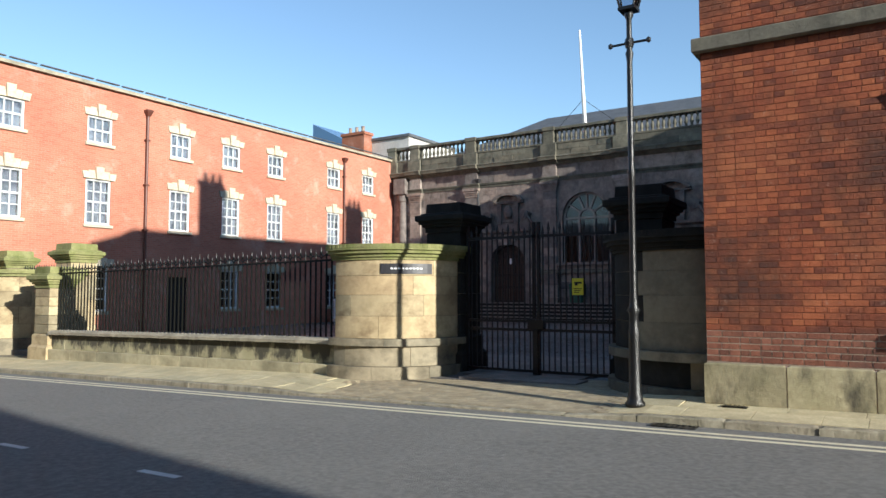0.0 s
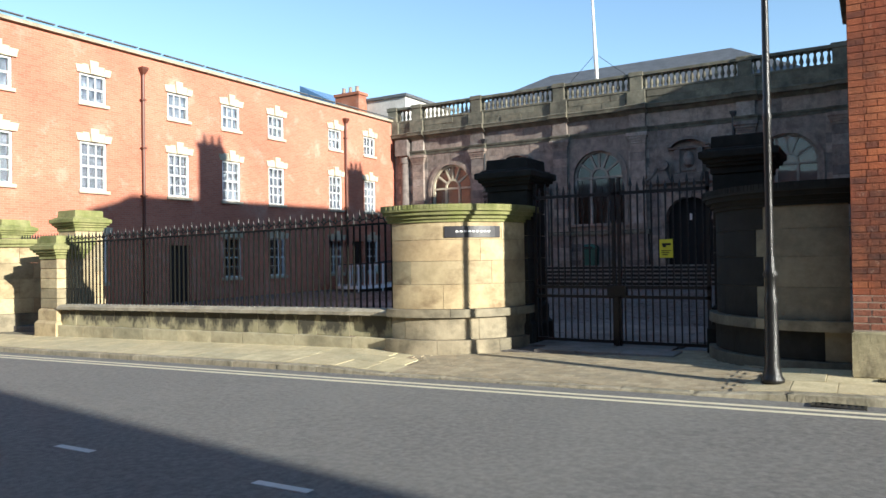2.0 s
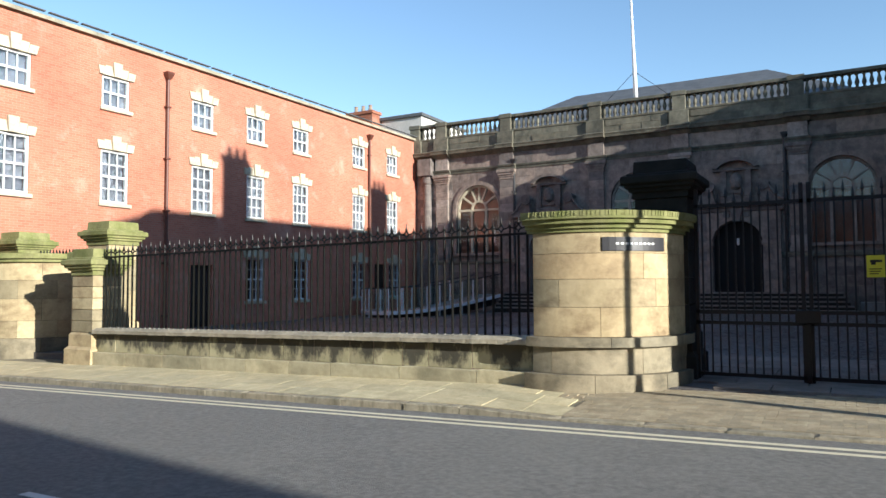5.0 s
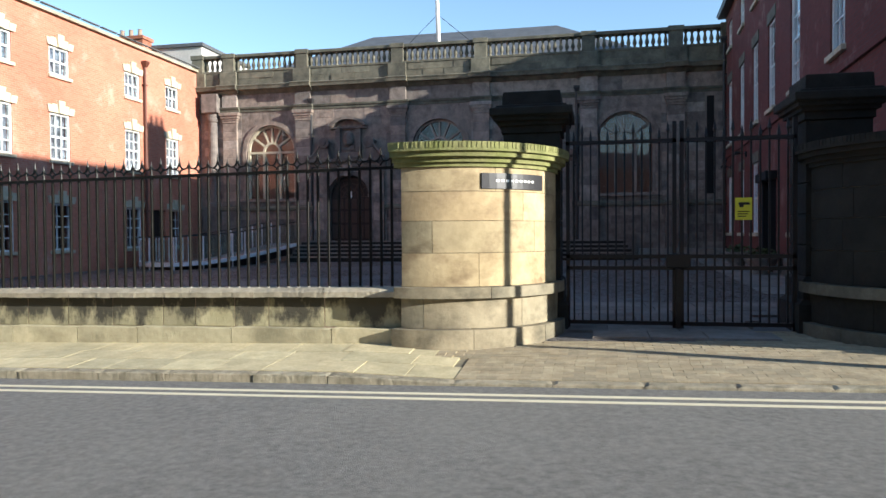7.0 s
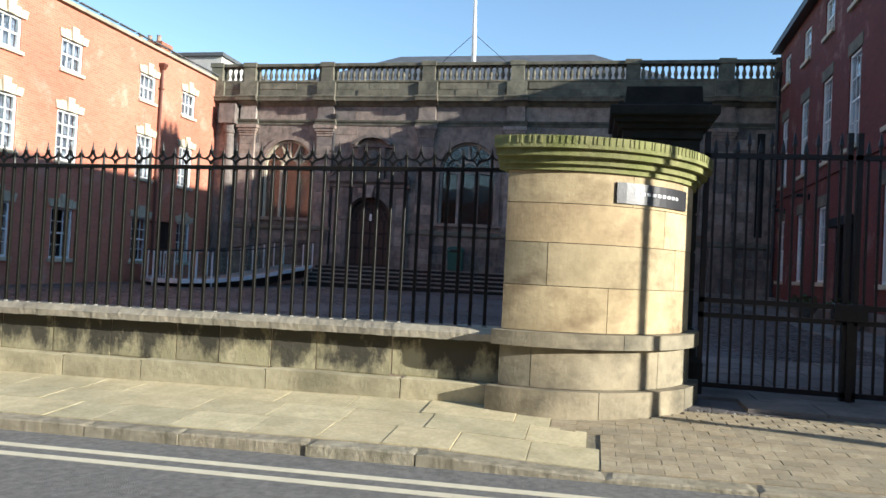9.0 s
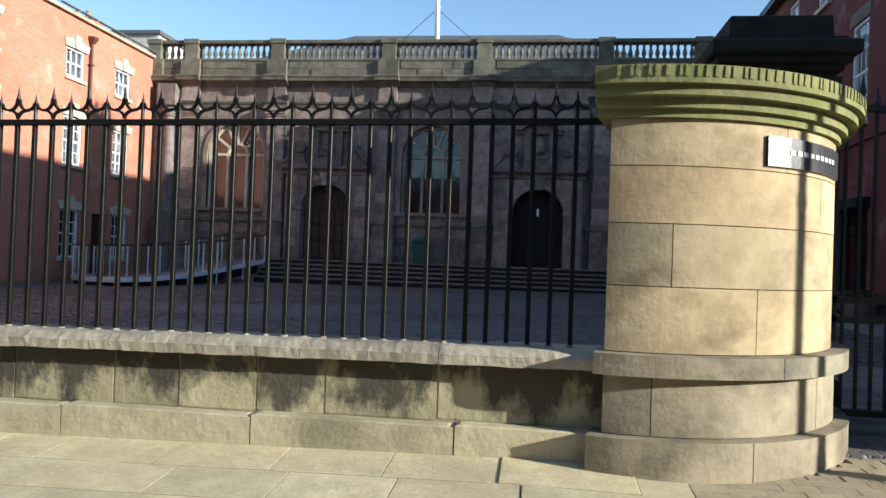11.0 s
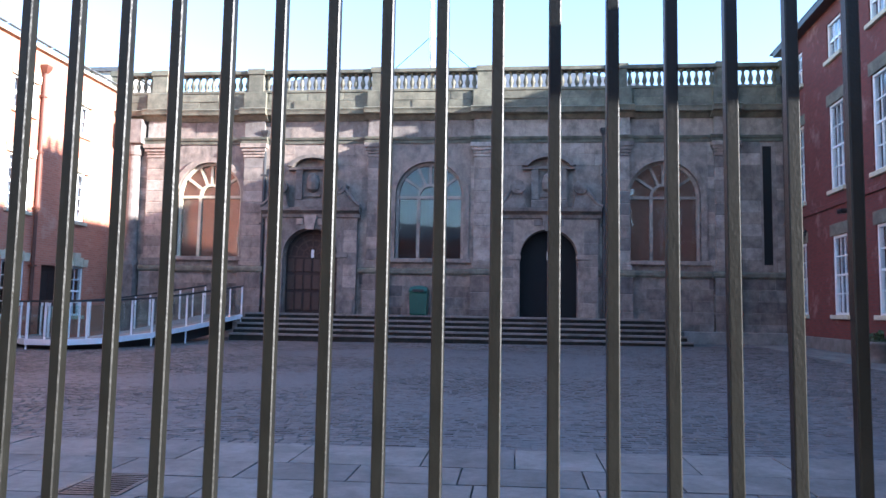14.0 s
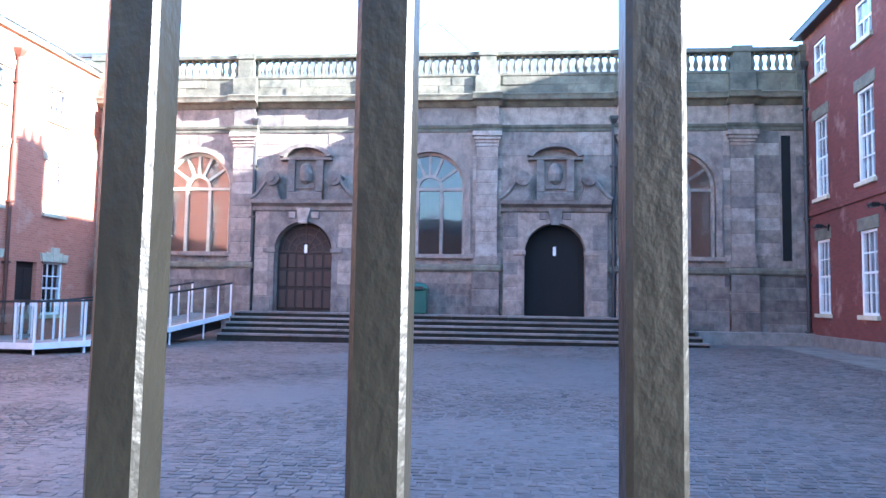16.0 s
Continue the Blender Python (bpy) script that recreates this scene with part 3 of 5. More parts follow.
# ---------------------------------------------------------------- the red wing on the court's west side
west = thing("west_wing", pose(-17.62, 0, 0, rz=90), "bright red brick three-storey wing with white sash windows", "building")
WY = (3.83, 7.1, 10.7, 13.4, 16.1, 20.3, 23.2)
holes = []
for y in WY:
    holes += [(y - 0.5, y + 0.5, 7.26, 8.28), (y - 0.5, y + 0.5, 4.2, 5.9)]
LOW = (7.1, 13.4, 16.1, 20.3, 23.35)
holes += [(y - 0.5, y + 0.5, 0.95, 2.65) for y in LOW]
holes += [(10.2, 11.2, -0.1, 2.3), (21.6, 22.55, 0.35, 2.6)]
bm = bmesh.new()
wall_mesh(bm, 0.4, 25.6, -0.5, 9.35, 0.34, holes)
part("wall", bm, BRICK_L, west)
hollow(west, 0.4, 25.6, -0.5, 9.35, 0.34, 7.0, BRICK_L)
for y in WY:
    sash(west, y, 1.0, 7.26, 8.28, 3, 2, 0.1, "key", True, 1.0)
    sash(west, y, 1.0, 4.2, 5.9, 3, 4, 0.1, "key", True, 1.0)
for y in LOW:
    sash(west, y, 1.0, 0.95, 2.65, 3, 4, 0.1, "key")
for u, z0, z1 in ((10.7, -0.1, 2.3), (22.075, 0.35, 2.6)):
    bm = bmesh.new()
    bx(bm, u - 0.5, u + 0.5, 0.14, 0.2, z0, z1)
    for a, b in ((0.12, 0.9), (1.05, 2.05)):
        for s in (-1, 1):
            bx(bm, u + s * 0.23 - 0.17, u + s * 0.23 + 0.17, 0.125, 0.15, z0 + a, z0 + b, 0.01)
    part("door", bm, DOORWOOD, west, "dark panelled door")
bm = bmesh.new()
prism(bm, [(-0.09, 9.42), (0.4, 9.42), (0.4, 9.56), (-0.04, 9.56), (-0.09, 9.53)], 0.4, 25.6, "x")
part("parapet_coping", bm, COPING, west, "grey stone parapet coping")
bm = bmesh.new()
for a in range(24):
    bx(bm, 0.6 + a * 1.04, 0.6 + a * 1.04 + 0.92, -0.16, -0.04, 9.615, 9.66, 0.012)
part("gutter_tiles", bm, SLATE, west)
bm = bmesh.new()
prism(bm, [(0.3, 9.5), (7.0, 9.5), (3.6, 10.2)], 0.4, 25.6, "x")
part("roof", bm, SLATE, west)
downpipe(west, 9.05, 0, 8.95, PIPE)
downpipe(west, 21.05, 0.2, 8.95, PIPE)

# ---------------------------------------------------------------- the stone hall
HY = 25.6
hall = thing("stone_hall", pose(0, HY, 0), "weathered sandstone hall with arched windows and a balustraded parapet", "building")
WINX, DOORX, PIL = (-13.9, -5.6, 2.7), (-9.92, -1.32), (-15.95, -12.18, -7.5, -3.62, 1.13, 4.78)
WR, DR, WSP, DSP, FL = 1.24, 1.0, 5.5, 3.25, 1.17
holes = [(x - WR, x + WR, 3.2, WSP + WR) for x in WINX] + [(x - DR, x + DR, FL - 0.1, DSP + DR) for x in DOORX]
bm = bmesh.new()
wall_mesh(bm, -17.85, 7.2, -0.3, 8.4, 0.6, holes)
for x in WINX:
    arc_fill(bm, x, WSP, WR, WSP + WR, 0.0, 0.6, 20)
for x in DOORX:
    arc_fill(bm, x, DSP, DR, DSP + DR, 0.0, 0.6, 16)
part("wall", bm, HALLSTONE, hall)
hollow(hall, -17.85, 7.2, -0.3, 8.4, 0.6, 14.0, HALLSTONE)
covered = [(x - WR - 0.25, x + WR + 0.25, 2.6, WSP + WR + 0.3) for x in WINX] + [(x - 1.8, x + 1.8, 0, 6.2) for x in DOORX] + [(x - 0.75, x + 0.75, 6.0, 7.15) for x in DOORX]
covered += [(x - 0.36, x + 0.36, 0, 9) for x in PIL] + [(5.98, 6.5, 3.0, 7.3)]
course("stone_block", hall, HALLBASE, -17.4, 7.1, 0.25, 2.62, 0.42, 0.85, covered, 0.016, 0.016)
course("stone_block", hall, HALLSTONE, -17.4, 7.1, 2.85, 7.42, 0.4, 0.8, covered, 0.016, 0.016)
course("frieze_block", hall, HALLSTONE, -17.4, 7.1, 7.66, 8.28, 0.62, 1.3, [(x - 0.38, x + 0.38, 7, 9) for x in PIL], 0.016, 0.016)
for x in PIL:
    pil = tagged(new("pilaster"), "sandstone pilaster")
    pil.parent = hall
    for name, boxes in (("pedestal", ((0.2, 2.62, 0.08),)), ("base", ((2.86, 3.02, 0.06), (3.02, 3.12, 0.03))), ("shaft", ((3.12, 6.9, -0.012),)),
                        ("capital", ((6.9, 6.98, 0.03), (6.98, 7.02, 0.0), (7.02, 7.12, 0.04), (7.12, 7.24, 0.09), (7.24, 7.4, 0.14))), ("frieze_block", ((7.4, 8.32, 0.02),))):
        bm = bmesh.new()
        for z0, z1, o in boxes:
            bx(bm, x - 0.36 - o, x + 0.36 + o, -0.16 - o, 0.1, z0, z1, 0.01)
        part(name, bm, HALLSTONE, pil)
    for k in range(9):
        piece("stone_block", unit_of(HALLSTONE), pil, x, -0.03, 3.12 + 0.42 * (k + 0.5), 0.72, 0.26, 0.41)
    for k in range(4):
        for q in ((-1, 1) if k % 2 else (0,)):
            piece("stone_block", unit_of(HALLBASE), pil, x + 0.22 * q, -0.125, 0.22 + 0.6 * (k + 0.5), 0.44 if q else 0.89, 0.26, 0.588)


def band(name, profile, u0, u1, breaks, material, parent, out=0.16):
    """A moulding along the wall that breaks forward over the pilasters. profile: (how far proud, height)."""
    bm = bmesh.new()
    pts = [(-p, z) for p, z in profile] + [(0.05, profile[-1][1]), (0.05, profile[0][1])]
    prism(bm, pts, u0, u1, "x")
    for x in breaks:
        prism(bm, [(-p - out, z + 0.002) for p, z in profile] + [(0.04, profile[-1][1] + 0.002), (0.04, profile[0][1] + 0.002)], x - 0.5, x + 0.5, "x")
    return part(name, bm, material, parent)


for u0, u1, br in ((-17.5, DOORX[0] - 1.72, PIL[:2]), (DOORX[0] + 1.72, DOORX[1] - 1.72, PIL[2:4]), (DOORX[1] + 1.72, 7.2, PIL[4:])):
    band("dado_band", [(0.06, 2.62), (0.1, 2.68), (0.1, 2.78), (0.05, 2.85)], u0, u1, br, SOOTSTONE, hall, 0.18)
band("architrave", [(0.04, 7.42), (0.05, 7.52), (0.09, 7.56), (0.11, 7.64), (0.05, 7.66)], -17.85, 7.2, PIL, HALLBAND, hall, 0.14)
band("cornice", [(0.06, 8.28), (0.14, 8.36), (0.2, 8.42), (0.36, 8.46), (0.38, 8.56), (0.42, 8.64), (0.3, 8.7)], -17.85, 7.2, PIL, HALLBAND, hall, 0.16)
bm = bmesh.new()
bx(bm, -17.85, 7.2, -0.16, 0.4, 8.4, 9.32)
part("parapet_plinth", bm, HALLBAND, hall)
course("parapet_block", hall, HALLBAND, -17.4, 7.1, 8.72, 9.3, 0.29, 1.1, [(x - 0.5, x + 0.5, 8, 10) for x in PIL], 0.175, 0.01, None, None, random.Random(3), 0.05)
bm = bmesh.new()
bx(bm, -17.85, 7.2, -0.2, 0.22, 9.32, 9.42, 0.012)
part("balustrade_base", bm, HALLBAND, hall)
bm = bmesh.new()
bx(bm, -17.85, 7.2, -0.2, 0.22, 10.04, 10.2, 0.025)
part("balustrade_rail", bm, HALLBAND, hall)
ends = (-17.6, *PIL, 6.9)
for x in ends:
    bm = bmesh.new()
    bx(bm, x - 0.42, x + 0.42, -0.3, 0.3, 8.68, 9.34, 0.015)
    bx(bm, x - 0.28, x + 0.28, -0.24, 0.26, 9.34, 10.06, 0.01)
    bx(bm, x - 0.33, x + 0.33, -0.28, 0.3, 10.02, 10.24, 0.02)
    part("balustrade_pier", bm, HALLBAND, hall)
bm = bmesh.new()
lathe(bm, [(0.085, 0), (0.085, 0.05), (0.05, 0.07), (0.06, 0.13), (0.092, 0.22), (0.085, 0.29), (0.05, 0.42), (0.042, 0.5), (0.062, 0.54), (0.085, 0.57), (0.085, 0.62)], 9)
one = part("baluster", bm, HALLBAND, hall, "", True)
one.location = (-1000, 0, 0)
for a, b in zip(ends, ends[1:]):
    n = max(2, round((b - a - 0.56) / 0.26))
    for i in range(n):
        x = a + 0.28 + (b - a - 0.56) * (i + 0.5) / n
        if one.location.x < -900:
            one.location = (x, 0, 9.42)
        else:
            o = new("baluster", one.data)
            o.parent, o.location = hall, (x, 0, 9.42)
# corner column by the west wing
bm = bmesh.new()
lathe(bm, [(0.3, 2.85), (0.3, 3.0), (0.25, 3.1), (0.24, 5.0), (0.21, 6.95), (0.27, 7.0), (0.3, 7.1), (0.3, 7.4)], 16, -16.85, -0.12)
bx(bm, -17.2, -16.5, -0.5, 0.1, 0.2, 2.85, 0.01)
bx(bm, -17.25, -16.45, -0.5, 0.1, 7.4, 8.3, 0.01)
part("corner_column", bm, HALLSTONE, hall, "", False)
# no hole here: a flat black strip paints the narrow recess's shade
bm = bmesh.new()
bx(bm, 6.05, 6.34, -0.012, 0.02, 3.1, 7.25)
part("slot_recess", bm, BLACKDOOR, hall, "flat black strip for a narrow recess's shade")


def arched_window(x, lit, label):
    bm = bmesh.new()
    arch_ring(bm, x, WSP, WR, WR + 0.2, -0.06, 0.1, 20)
    for s in (-1, 1):
        a = x + s * (WR + 0.1)
        bx(bm, a - 0.1, a + 0.1, -0.06, 0.1, 3.2, WSP)
    bx(bm, x - WR - 0.3, x + WR + 0.3, -0.14, 0.1, 3.05, 3.2, 0.015)
    win = part("window", bm, HALLSTONE, hall, label)
    bm = bmesh.new()
    arch_ring(bm, x, WSP, WR - 0.1, WR, 0.14, 0.3, 20)
    arch_ring(bm, x, WSP, 0.36, 0.46, 0.14, 0.3, 12)
    for a in (35, 67, 90, 113, 145):
        c, s = math.cos(radians(a)), math.sin(radians(a))
        n = (-s * 0.045, c * 0.045)
        prism(bm, [(x + r * c + k * n[0], WSP + r * s + k * n[1]) for r, k in ((0.44, -1), (WR - 0.08, -1), (WR - 0.08, 1), (0.44, 1))], 0.15, 0.29)
    bx(bm, x - WR, x + WR, 0.14, 0.3, WSP - 0.1, WSP)
    for u in (-WR + 0.05, -0.42, 0.42, WR - 0.05):
        bx(bm, x + u - 0.055, x + u + 0.055, 0.14, 0.3, 3.2, WSP - 0.1)
    part("tracery", bm, SILLSTONE if x < -10 else HALLSTONE, win, "pale stone fan tracery and mullions")
    for u0, u1 in ((-WR + 0.1, -0.47), (-0.37, 0.37), (0.47, WR - 0.1)):
        bm = bmesh.new()
        bx(bm, x + u0, x + u1, 0.218, 0.224, 3.2, WSP - 0.1)
        part("pane", bm, GLASS, win)
        if not lit:
            bm = bmesh.new()
            bx(bm, x + u0, x + u1, 0.27, 0.29, 3.2, WSP - 0.1)
            part("board", bm, SHUTTER, win, "reddish brown board behind the glass")
    bm = bmesh.new()
    prism(bm, [(x + (WR - 0.08) * math.cos(math.pi * i / 18), WSP + (WR - 0.08) * math.sin(math.pi * i / 18)) for i in range(19)], 0.218, 0.224)
    part("fanlight", bm, GLASS, win)
    if not lit:
        bm = bmesh.new()
        prism(bm, [(x + (WR - 0.1) * math.cos(math.pi * i / 18), WSP + (WR - 0.1) * math.sin(math.pi * i / 18)) for i in range(19)], 0.27, 0.29)
        part("board", bm, SHUTTER, win, "reddish brown board behind the glass")


arched_window(WINX[0], False, "arched window with a fan head, boarded brown inside")
arched_window(WINX[1], True, "arched window with a fan head and clear reflecting glass")
arched_window(WINX[2], False, "arched window with a fan head, boarded brown inside")


def portal(x, dark):
    """A stone doorway with a scrolled broken pediment and a small framed niche over it."""
    bm = bmesh.new()
    y0 = -0.2
    for s in (-1, 1):
        a, b = sorted((x + s * (DR + 0.02), x + s * 1.72))
        bx(bm, a, b, y0, 0.1, FL - 0.05, DSP + 0.1, 0.012)
        a, b = sorted((x + s * (DR - 0.03), x + s * (DR + 0.4)))
        bx(bm, a, b, y0 - 0.05, 0.1, DSP - 0.06, DSP + 0.1, 0.012)
        a, b = sorted((x + s * (DR + 0.1), x + s * 1.62))
        bx(bm, a, b, y0 - 0.06, 0.1, FL, FL + 0.5, 0.015)
    arc_fill(bm, x, DSP, DR + 0.02, 4.62, y0, 0.1, 16)
    for s in (-1, 1):
        a, b = sorted((x + s * (DR + 0.02), x + s * 1.72))
        bx(bm, a, b, y0, 0.1, DSP + 0.1, 4.62)
    arch_ring(bm, x, DSP, DR + 0.02, DR + 0.2, y0 - 0.04, y0 + 0.02, 16)
    surround = part("door_surround", bm, HALLSTONE, hall, "carved sandstone doorway")
    for sd in (-1, 1):
        for k in range(7):
            piece("stone_block", unit_of(HALLSTONE), surround, x + sd * 1.475, y0 + 0.06, FL + 0.52 + 0.42 * (k + 0.5), 0.48, 0.13, 0.408)
    bm = bmesh.new()
    prism(bm, [(x - 0.14, 4.2), (x + 0.14, 4.2), (x + 0.24, 4.72), (x - 0.24, 4.72)], y0 - 0.14, y0 + 0.02)
    for s in (-1, 1):
        bx(bm, x + s * 0.4 - 0.12, x + s * 0.4 + 0.12, y0 - 0.08, y0 + 0.02, 4.38, 4.6, 0.01)
    part("keystone", bm, HALLSTONE, surround)
    bm = bmesh.new()
    prism(bm, [(y0, 4.62), (y0 - 0.06, 4.66), (y0 - 0.06, 4.78), (y0 - 0.14, 4.84), (y0 - 0.24, 4.88), (y0 - 0.26, 5.0), (0.05, 5.0), (0.05, 4.62)], x - 1.82, x + 1.82, "x")
    part("entablature", bm, CARVED, surround)
    for s in (-1, 1):
        bm = bmesh.new()
        prism(bm, [(x + s * a, z) for a, z in ((1.84, 5.0), (1.7, 5.12), (1.5, 5.24), (1.32, 5.44), (1.28, 5.66), (1.36, 5.82), (1.2, 5.94), (1.02, 5.92), (0.9, 5.76), (0.95, 5.58), (0.9, 5.3), (0.8, 5.0))], -0.4, 0.05)
        tube(bm, (x + s * 1.09, -0.5, 5.74), (x + s * 1.09, -0.3, 5.74), 0.25, 16)
        arch = [(x + s * (1.86 - 0.62 * i / 8), 5.02 + 0.72 * (i / 8) ** 1.6) for i in range(9)]
        for p, q in zip(arch, arch[1:]):
            tube(bm, (p[0], -0.42, p[1] + 0.05), (q[0], -0.42, q[1] + 0.05), 0.06, 8)
        tube(bm, (x + s * 1.09, -0.55, 5.74), (x + s * 1.09, -0.4, 5.74), 0.11, 10)
        part("scroll", bm, CARVED, surround, "carved stone scroll")
    bm = bmesh.new()
    bx(bm, x - 0.62, x + 0.62, -0.26, 0.05, 5.02, 5.3, 0.02)
    for s in (-1, 1):
        bx(bm, x + s * 0.5 - 0.12, x + s * 0.5 + 0.12, -0.2, 0.05, 5.32, 6.5, 0.015)
    bx(bm, x - 0.4, x + 0.4, -0.08, 0.05, 5.32, 6.5)
    bx(bm, x - 0.3, x + 0.3, -0.14, -0.05, 5.42, 5.56, 0.02)
    lathe(bm, [(0.05, 5.58), (0.22, 5.7), (0.26, 5.95), (0.2, 6.2), (0.08, 6.32)], 12, x, -0.06)
    for i in range(8):
        t0, t1 = math.pi * (0.12 + 0.76 * i / 8), math.pi * (0.12 + 0.76 * (i + 1) / 8)
        prism(bm, [(x - r * 0.95 * math.cos(t), 6.32 + r * 0.62 * math.sin(t)) for r, t in ((0.86, t0), (0.86, t1), (1.06, t1), (1.06, t0))], -0.32, 0.05)
    bx(bm, x - 0.92, x + 0.92, -0.22, 0.05, 6.42, 6.52, 0.01)
    part("niche", bm, CARVED, surround, "carved stone panel under a curved hood")
    # the two leaves of the door
    bm = bmesh.new()
    n = 20
    prism(bm, [(x - DR, FL), (x + DR, FL), *((x + DR * math.cos(math.pi * i / n), DSP + DR * math.sin(math.pi * i / n)) for i in range(n + 1))], 0.2, 0.27)
    if not dark:
        plain, bm = bm, bmesh.new()
        for i in range(6):
            for a, b in ((0.1, 0.75), (0.85, 1.4), (1.5, 2.0)):
                u = x - 0.8 + i * 0.32
                bx(bm, u - 0.12, u + 0.12, 0.16, 0.21, FL + a, FL + b, 0.025)
        for r in (0.36, 0.62, 0.86):
            arch_ring(bm, x, DSP, r - 0.03, r + 0.03, 0.165, 0.21, 14)
        for a in range(0, 181, 30):
            c, s = math.cos(radians(a)), math.sin(radians(a))
            prism(bm, [(x + r * c - k * 0.025 * s, DSP + r * s + k * 0.025 * c) for r, k in ((0.1, -1), (0.95, -1), (0.95, 1), (0.1, 1))], 0.17, 0.21)
    d = part("door", bm if dark else plain, BLACKDOOR if dark else DOORWOOD, hall, "black arched double door" if dark else "dark oak arched door with carved panels")
    if not dark:
        # carving coloured lighter than the door, painting the relief's light and dark recesses
        part("carved_panel", bm, CARVEDOAK_LIT, d, "carved oak panels and fan head")
    for i in range(1, 10) if dark else ():
        u = x - DR + 2 * DR * i / 10
        bm = bmesh.new()
        bx(bm, u - 0.012, u + 0.012, 0.188, 0.2, FL + 0.05, DSP + 0.92 * math.sqrt(max(0.02, DR * DR - (u - x) ** 2)))
        part("cover_strip", bm, BLACKDOOR, d)
    bm = bmesh.new()
    bx(bm, x - 0.05, x + 0.05, 0.14, 0.2, 3.2, 3.5, 0.01)
    part("notice", bm, LETTER, d, "small white notice")


portal(DOORX[0], False)
portal(DOORX[1], True)
downpipe(hall, -11.78, 0.3, 7.9, DARKPIPE, 0.07)
downpipe(hall, 0.62, 0.3, 7.9, DARKPIPE, 0.07)
bm = bmesh.new()
a = [bm.verts.new(p) for p in ((-15.5, 0.6, 9.2), (4.3, 0.6, 9.2), (4.3, 14, 9.2), (-15.5, 14, 9.2), (-11.0, 7.4, 12.75), (-0.6, 7.4, 12.75))]
for f in ((0, 1, 5, 4), (1, 2, 5), (2, 3, 4, 5), (3, 0, 4), (3, 2, 1, 0)):
    bm.faces.new([a[i] for i in f])
part("roof", bm, SLATE, hall, "low hipped slate roof")
bm = bmesh.new()
bx(bm, -17.5, 7.2, 0.4, 14.0, 8.4, 8.7)
part("roof_deck", bm, SLATE, hall)
mast = thing("flagpole", pose(-5.6, 25.75, 9.4, rx=7), "tall white painted flagpole with wire stays on the parapet", "flagpole")
bm = bmesh.new()
lathe(bm, [(0.1, -0.7), (0.1, 2.1), (0.075, 3.0), (0.05, 5.5), (0.05, 5.52)], 10)
part("pole", bm, WHITE, mast, "", True)
for s in (-1, 1):
    bm = bmesh.new()
    tube(bm, (0, 0, 2.06), (s * 1.55, 0.1, 0.75), 0.013, 5)
    part("stay", bm, DARKPIPE, mast)

bm = bmesh.new()
bx(bm, 3.2, 6.9, -0.62, -0.1, 0.1, 0.78, 0.02)
part("plinth", bm, STEPSTONE, hall, "low pale stone plinth at the wall's foot")

# steps and landing before the doors
steps = tagged(new("hall_steps"), "five broad worn stone steps up to the doors", "steps", "", "structure")
mesh, shaded_mesh = unit_of(STEPSTONE, 0.02), unit_of(SHADEDSTONE, 0.01)
rng = random.Random(5)
for k in range(5):
    y0, z1 = 23.25 + 0.34 * k, 0.32 + (FL - 0.32) * (k + 1) / 5
    if k == 4:
        z1 = FL
    x0, x1 = -11.98, 3.1 - 0.12 * k
    n = 8
    for i in range(n):
        a, b = x0 + (x1 - x0) * i / n, x0 + (x1 - x0) * (i + 1) / n
        deep = 25.4 - y0 if k == 4 else 0.42
        piece("step", mesh, steps, (a + b) / 2, y0 + deep / 2 + rng.uniform(-0.006, 0.006), z1 - 0.03, b - a - 0.006, deep, 0.06)
        # near-black riser: dirt, and the tread's shade put into the colour
        piece("riser", shaded_mesh, steps, (a + b) / 2, y0 + deep / 2 + 0.045, z1 - 0.36, b - a - 0.004, deep, 0.6)

# ---------------------------------------------------------------- the red wing on the court's east side
ang = math.degrees(math.atan2(5.65 - 6.8, 25.6 - 1.02))
east = thing("east_wing", pose(6.8, 25.6, 0, rz=-90 + ang), "red brick three-storey wing, shade darkened into its colour, with tall white sash windows", "building")
EU = [25.6 - y for y in (24.2, 21.1, 18.3, 15.6, 12.6, 8.9)]
holes = []
for u in EU:
    holes += [(u - 0.52, u + 0.52, 8.85, 9.95), (u - 0.52, u + 0.52, 5.0, 7.5), (u - 0.52, u + 0.52, 1.42, 3.68)]
holes[11] = (EU[3] - 0.55, EU[3] + 0.55, 0.25, 2.9)
bm = bmesh.new()
wall_mesh(bm, 0.0, 24.2, -0.3, 10.5, 0.34, holes)
part("wall", bm, BRICK_SHADED, east)
hollow(east, 0.0, 24.2, -0.3, 10.5, 0.34, 9.0, BRICK_SHADED)
for i, u in enumerate(EU):
    sash(east, u, 1.04, 8.85, 9.95, 3, 2, 0.1, "", True, 1.0)
    sash(east, u, 1.04, 5.0, 7.5, 3, 4, 0.1, "flat", True, 1.0)
    if i != 3:
        sash(east, u, 1.04, 1.42, 3.68, 3, 4, 0.1, "flat", True, 1.0)
bm = bmesh.new()
bx(bm, EU[3] - 0.55, EU[3] + 0.55, 0.2, 0.26, 0.25, 2.3)
for s in (-1, 1):
    bx(bm, EU[3] + s * 0.62 - 0.09, EU[3] + s * 0.62 + 0.09, -0.14, 0.06, 0.2, 2.9, 0.01)
bx(bm, EU[3] - 0.85, EU[3] + 0.85, -0.3, 0.06, 2.9, 3.15, 0.02)
bx(bm, EU[3] - 0.55, EU[3] + 0.55, 0.1, 0.16, 2.3, 2.4)
part("door", bm, BLACKDOOR, east, "dark doorway with a flat hood")
bm = bmesh.new()
bx(bm, 0, 24.2, -0.06, 0.02, 4.5, 4.66, 0.01)
part("string_course", bm, BRICK_SHADED, east)
bm = bmesh.new()
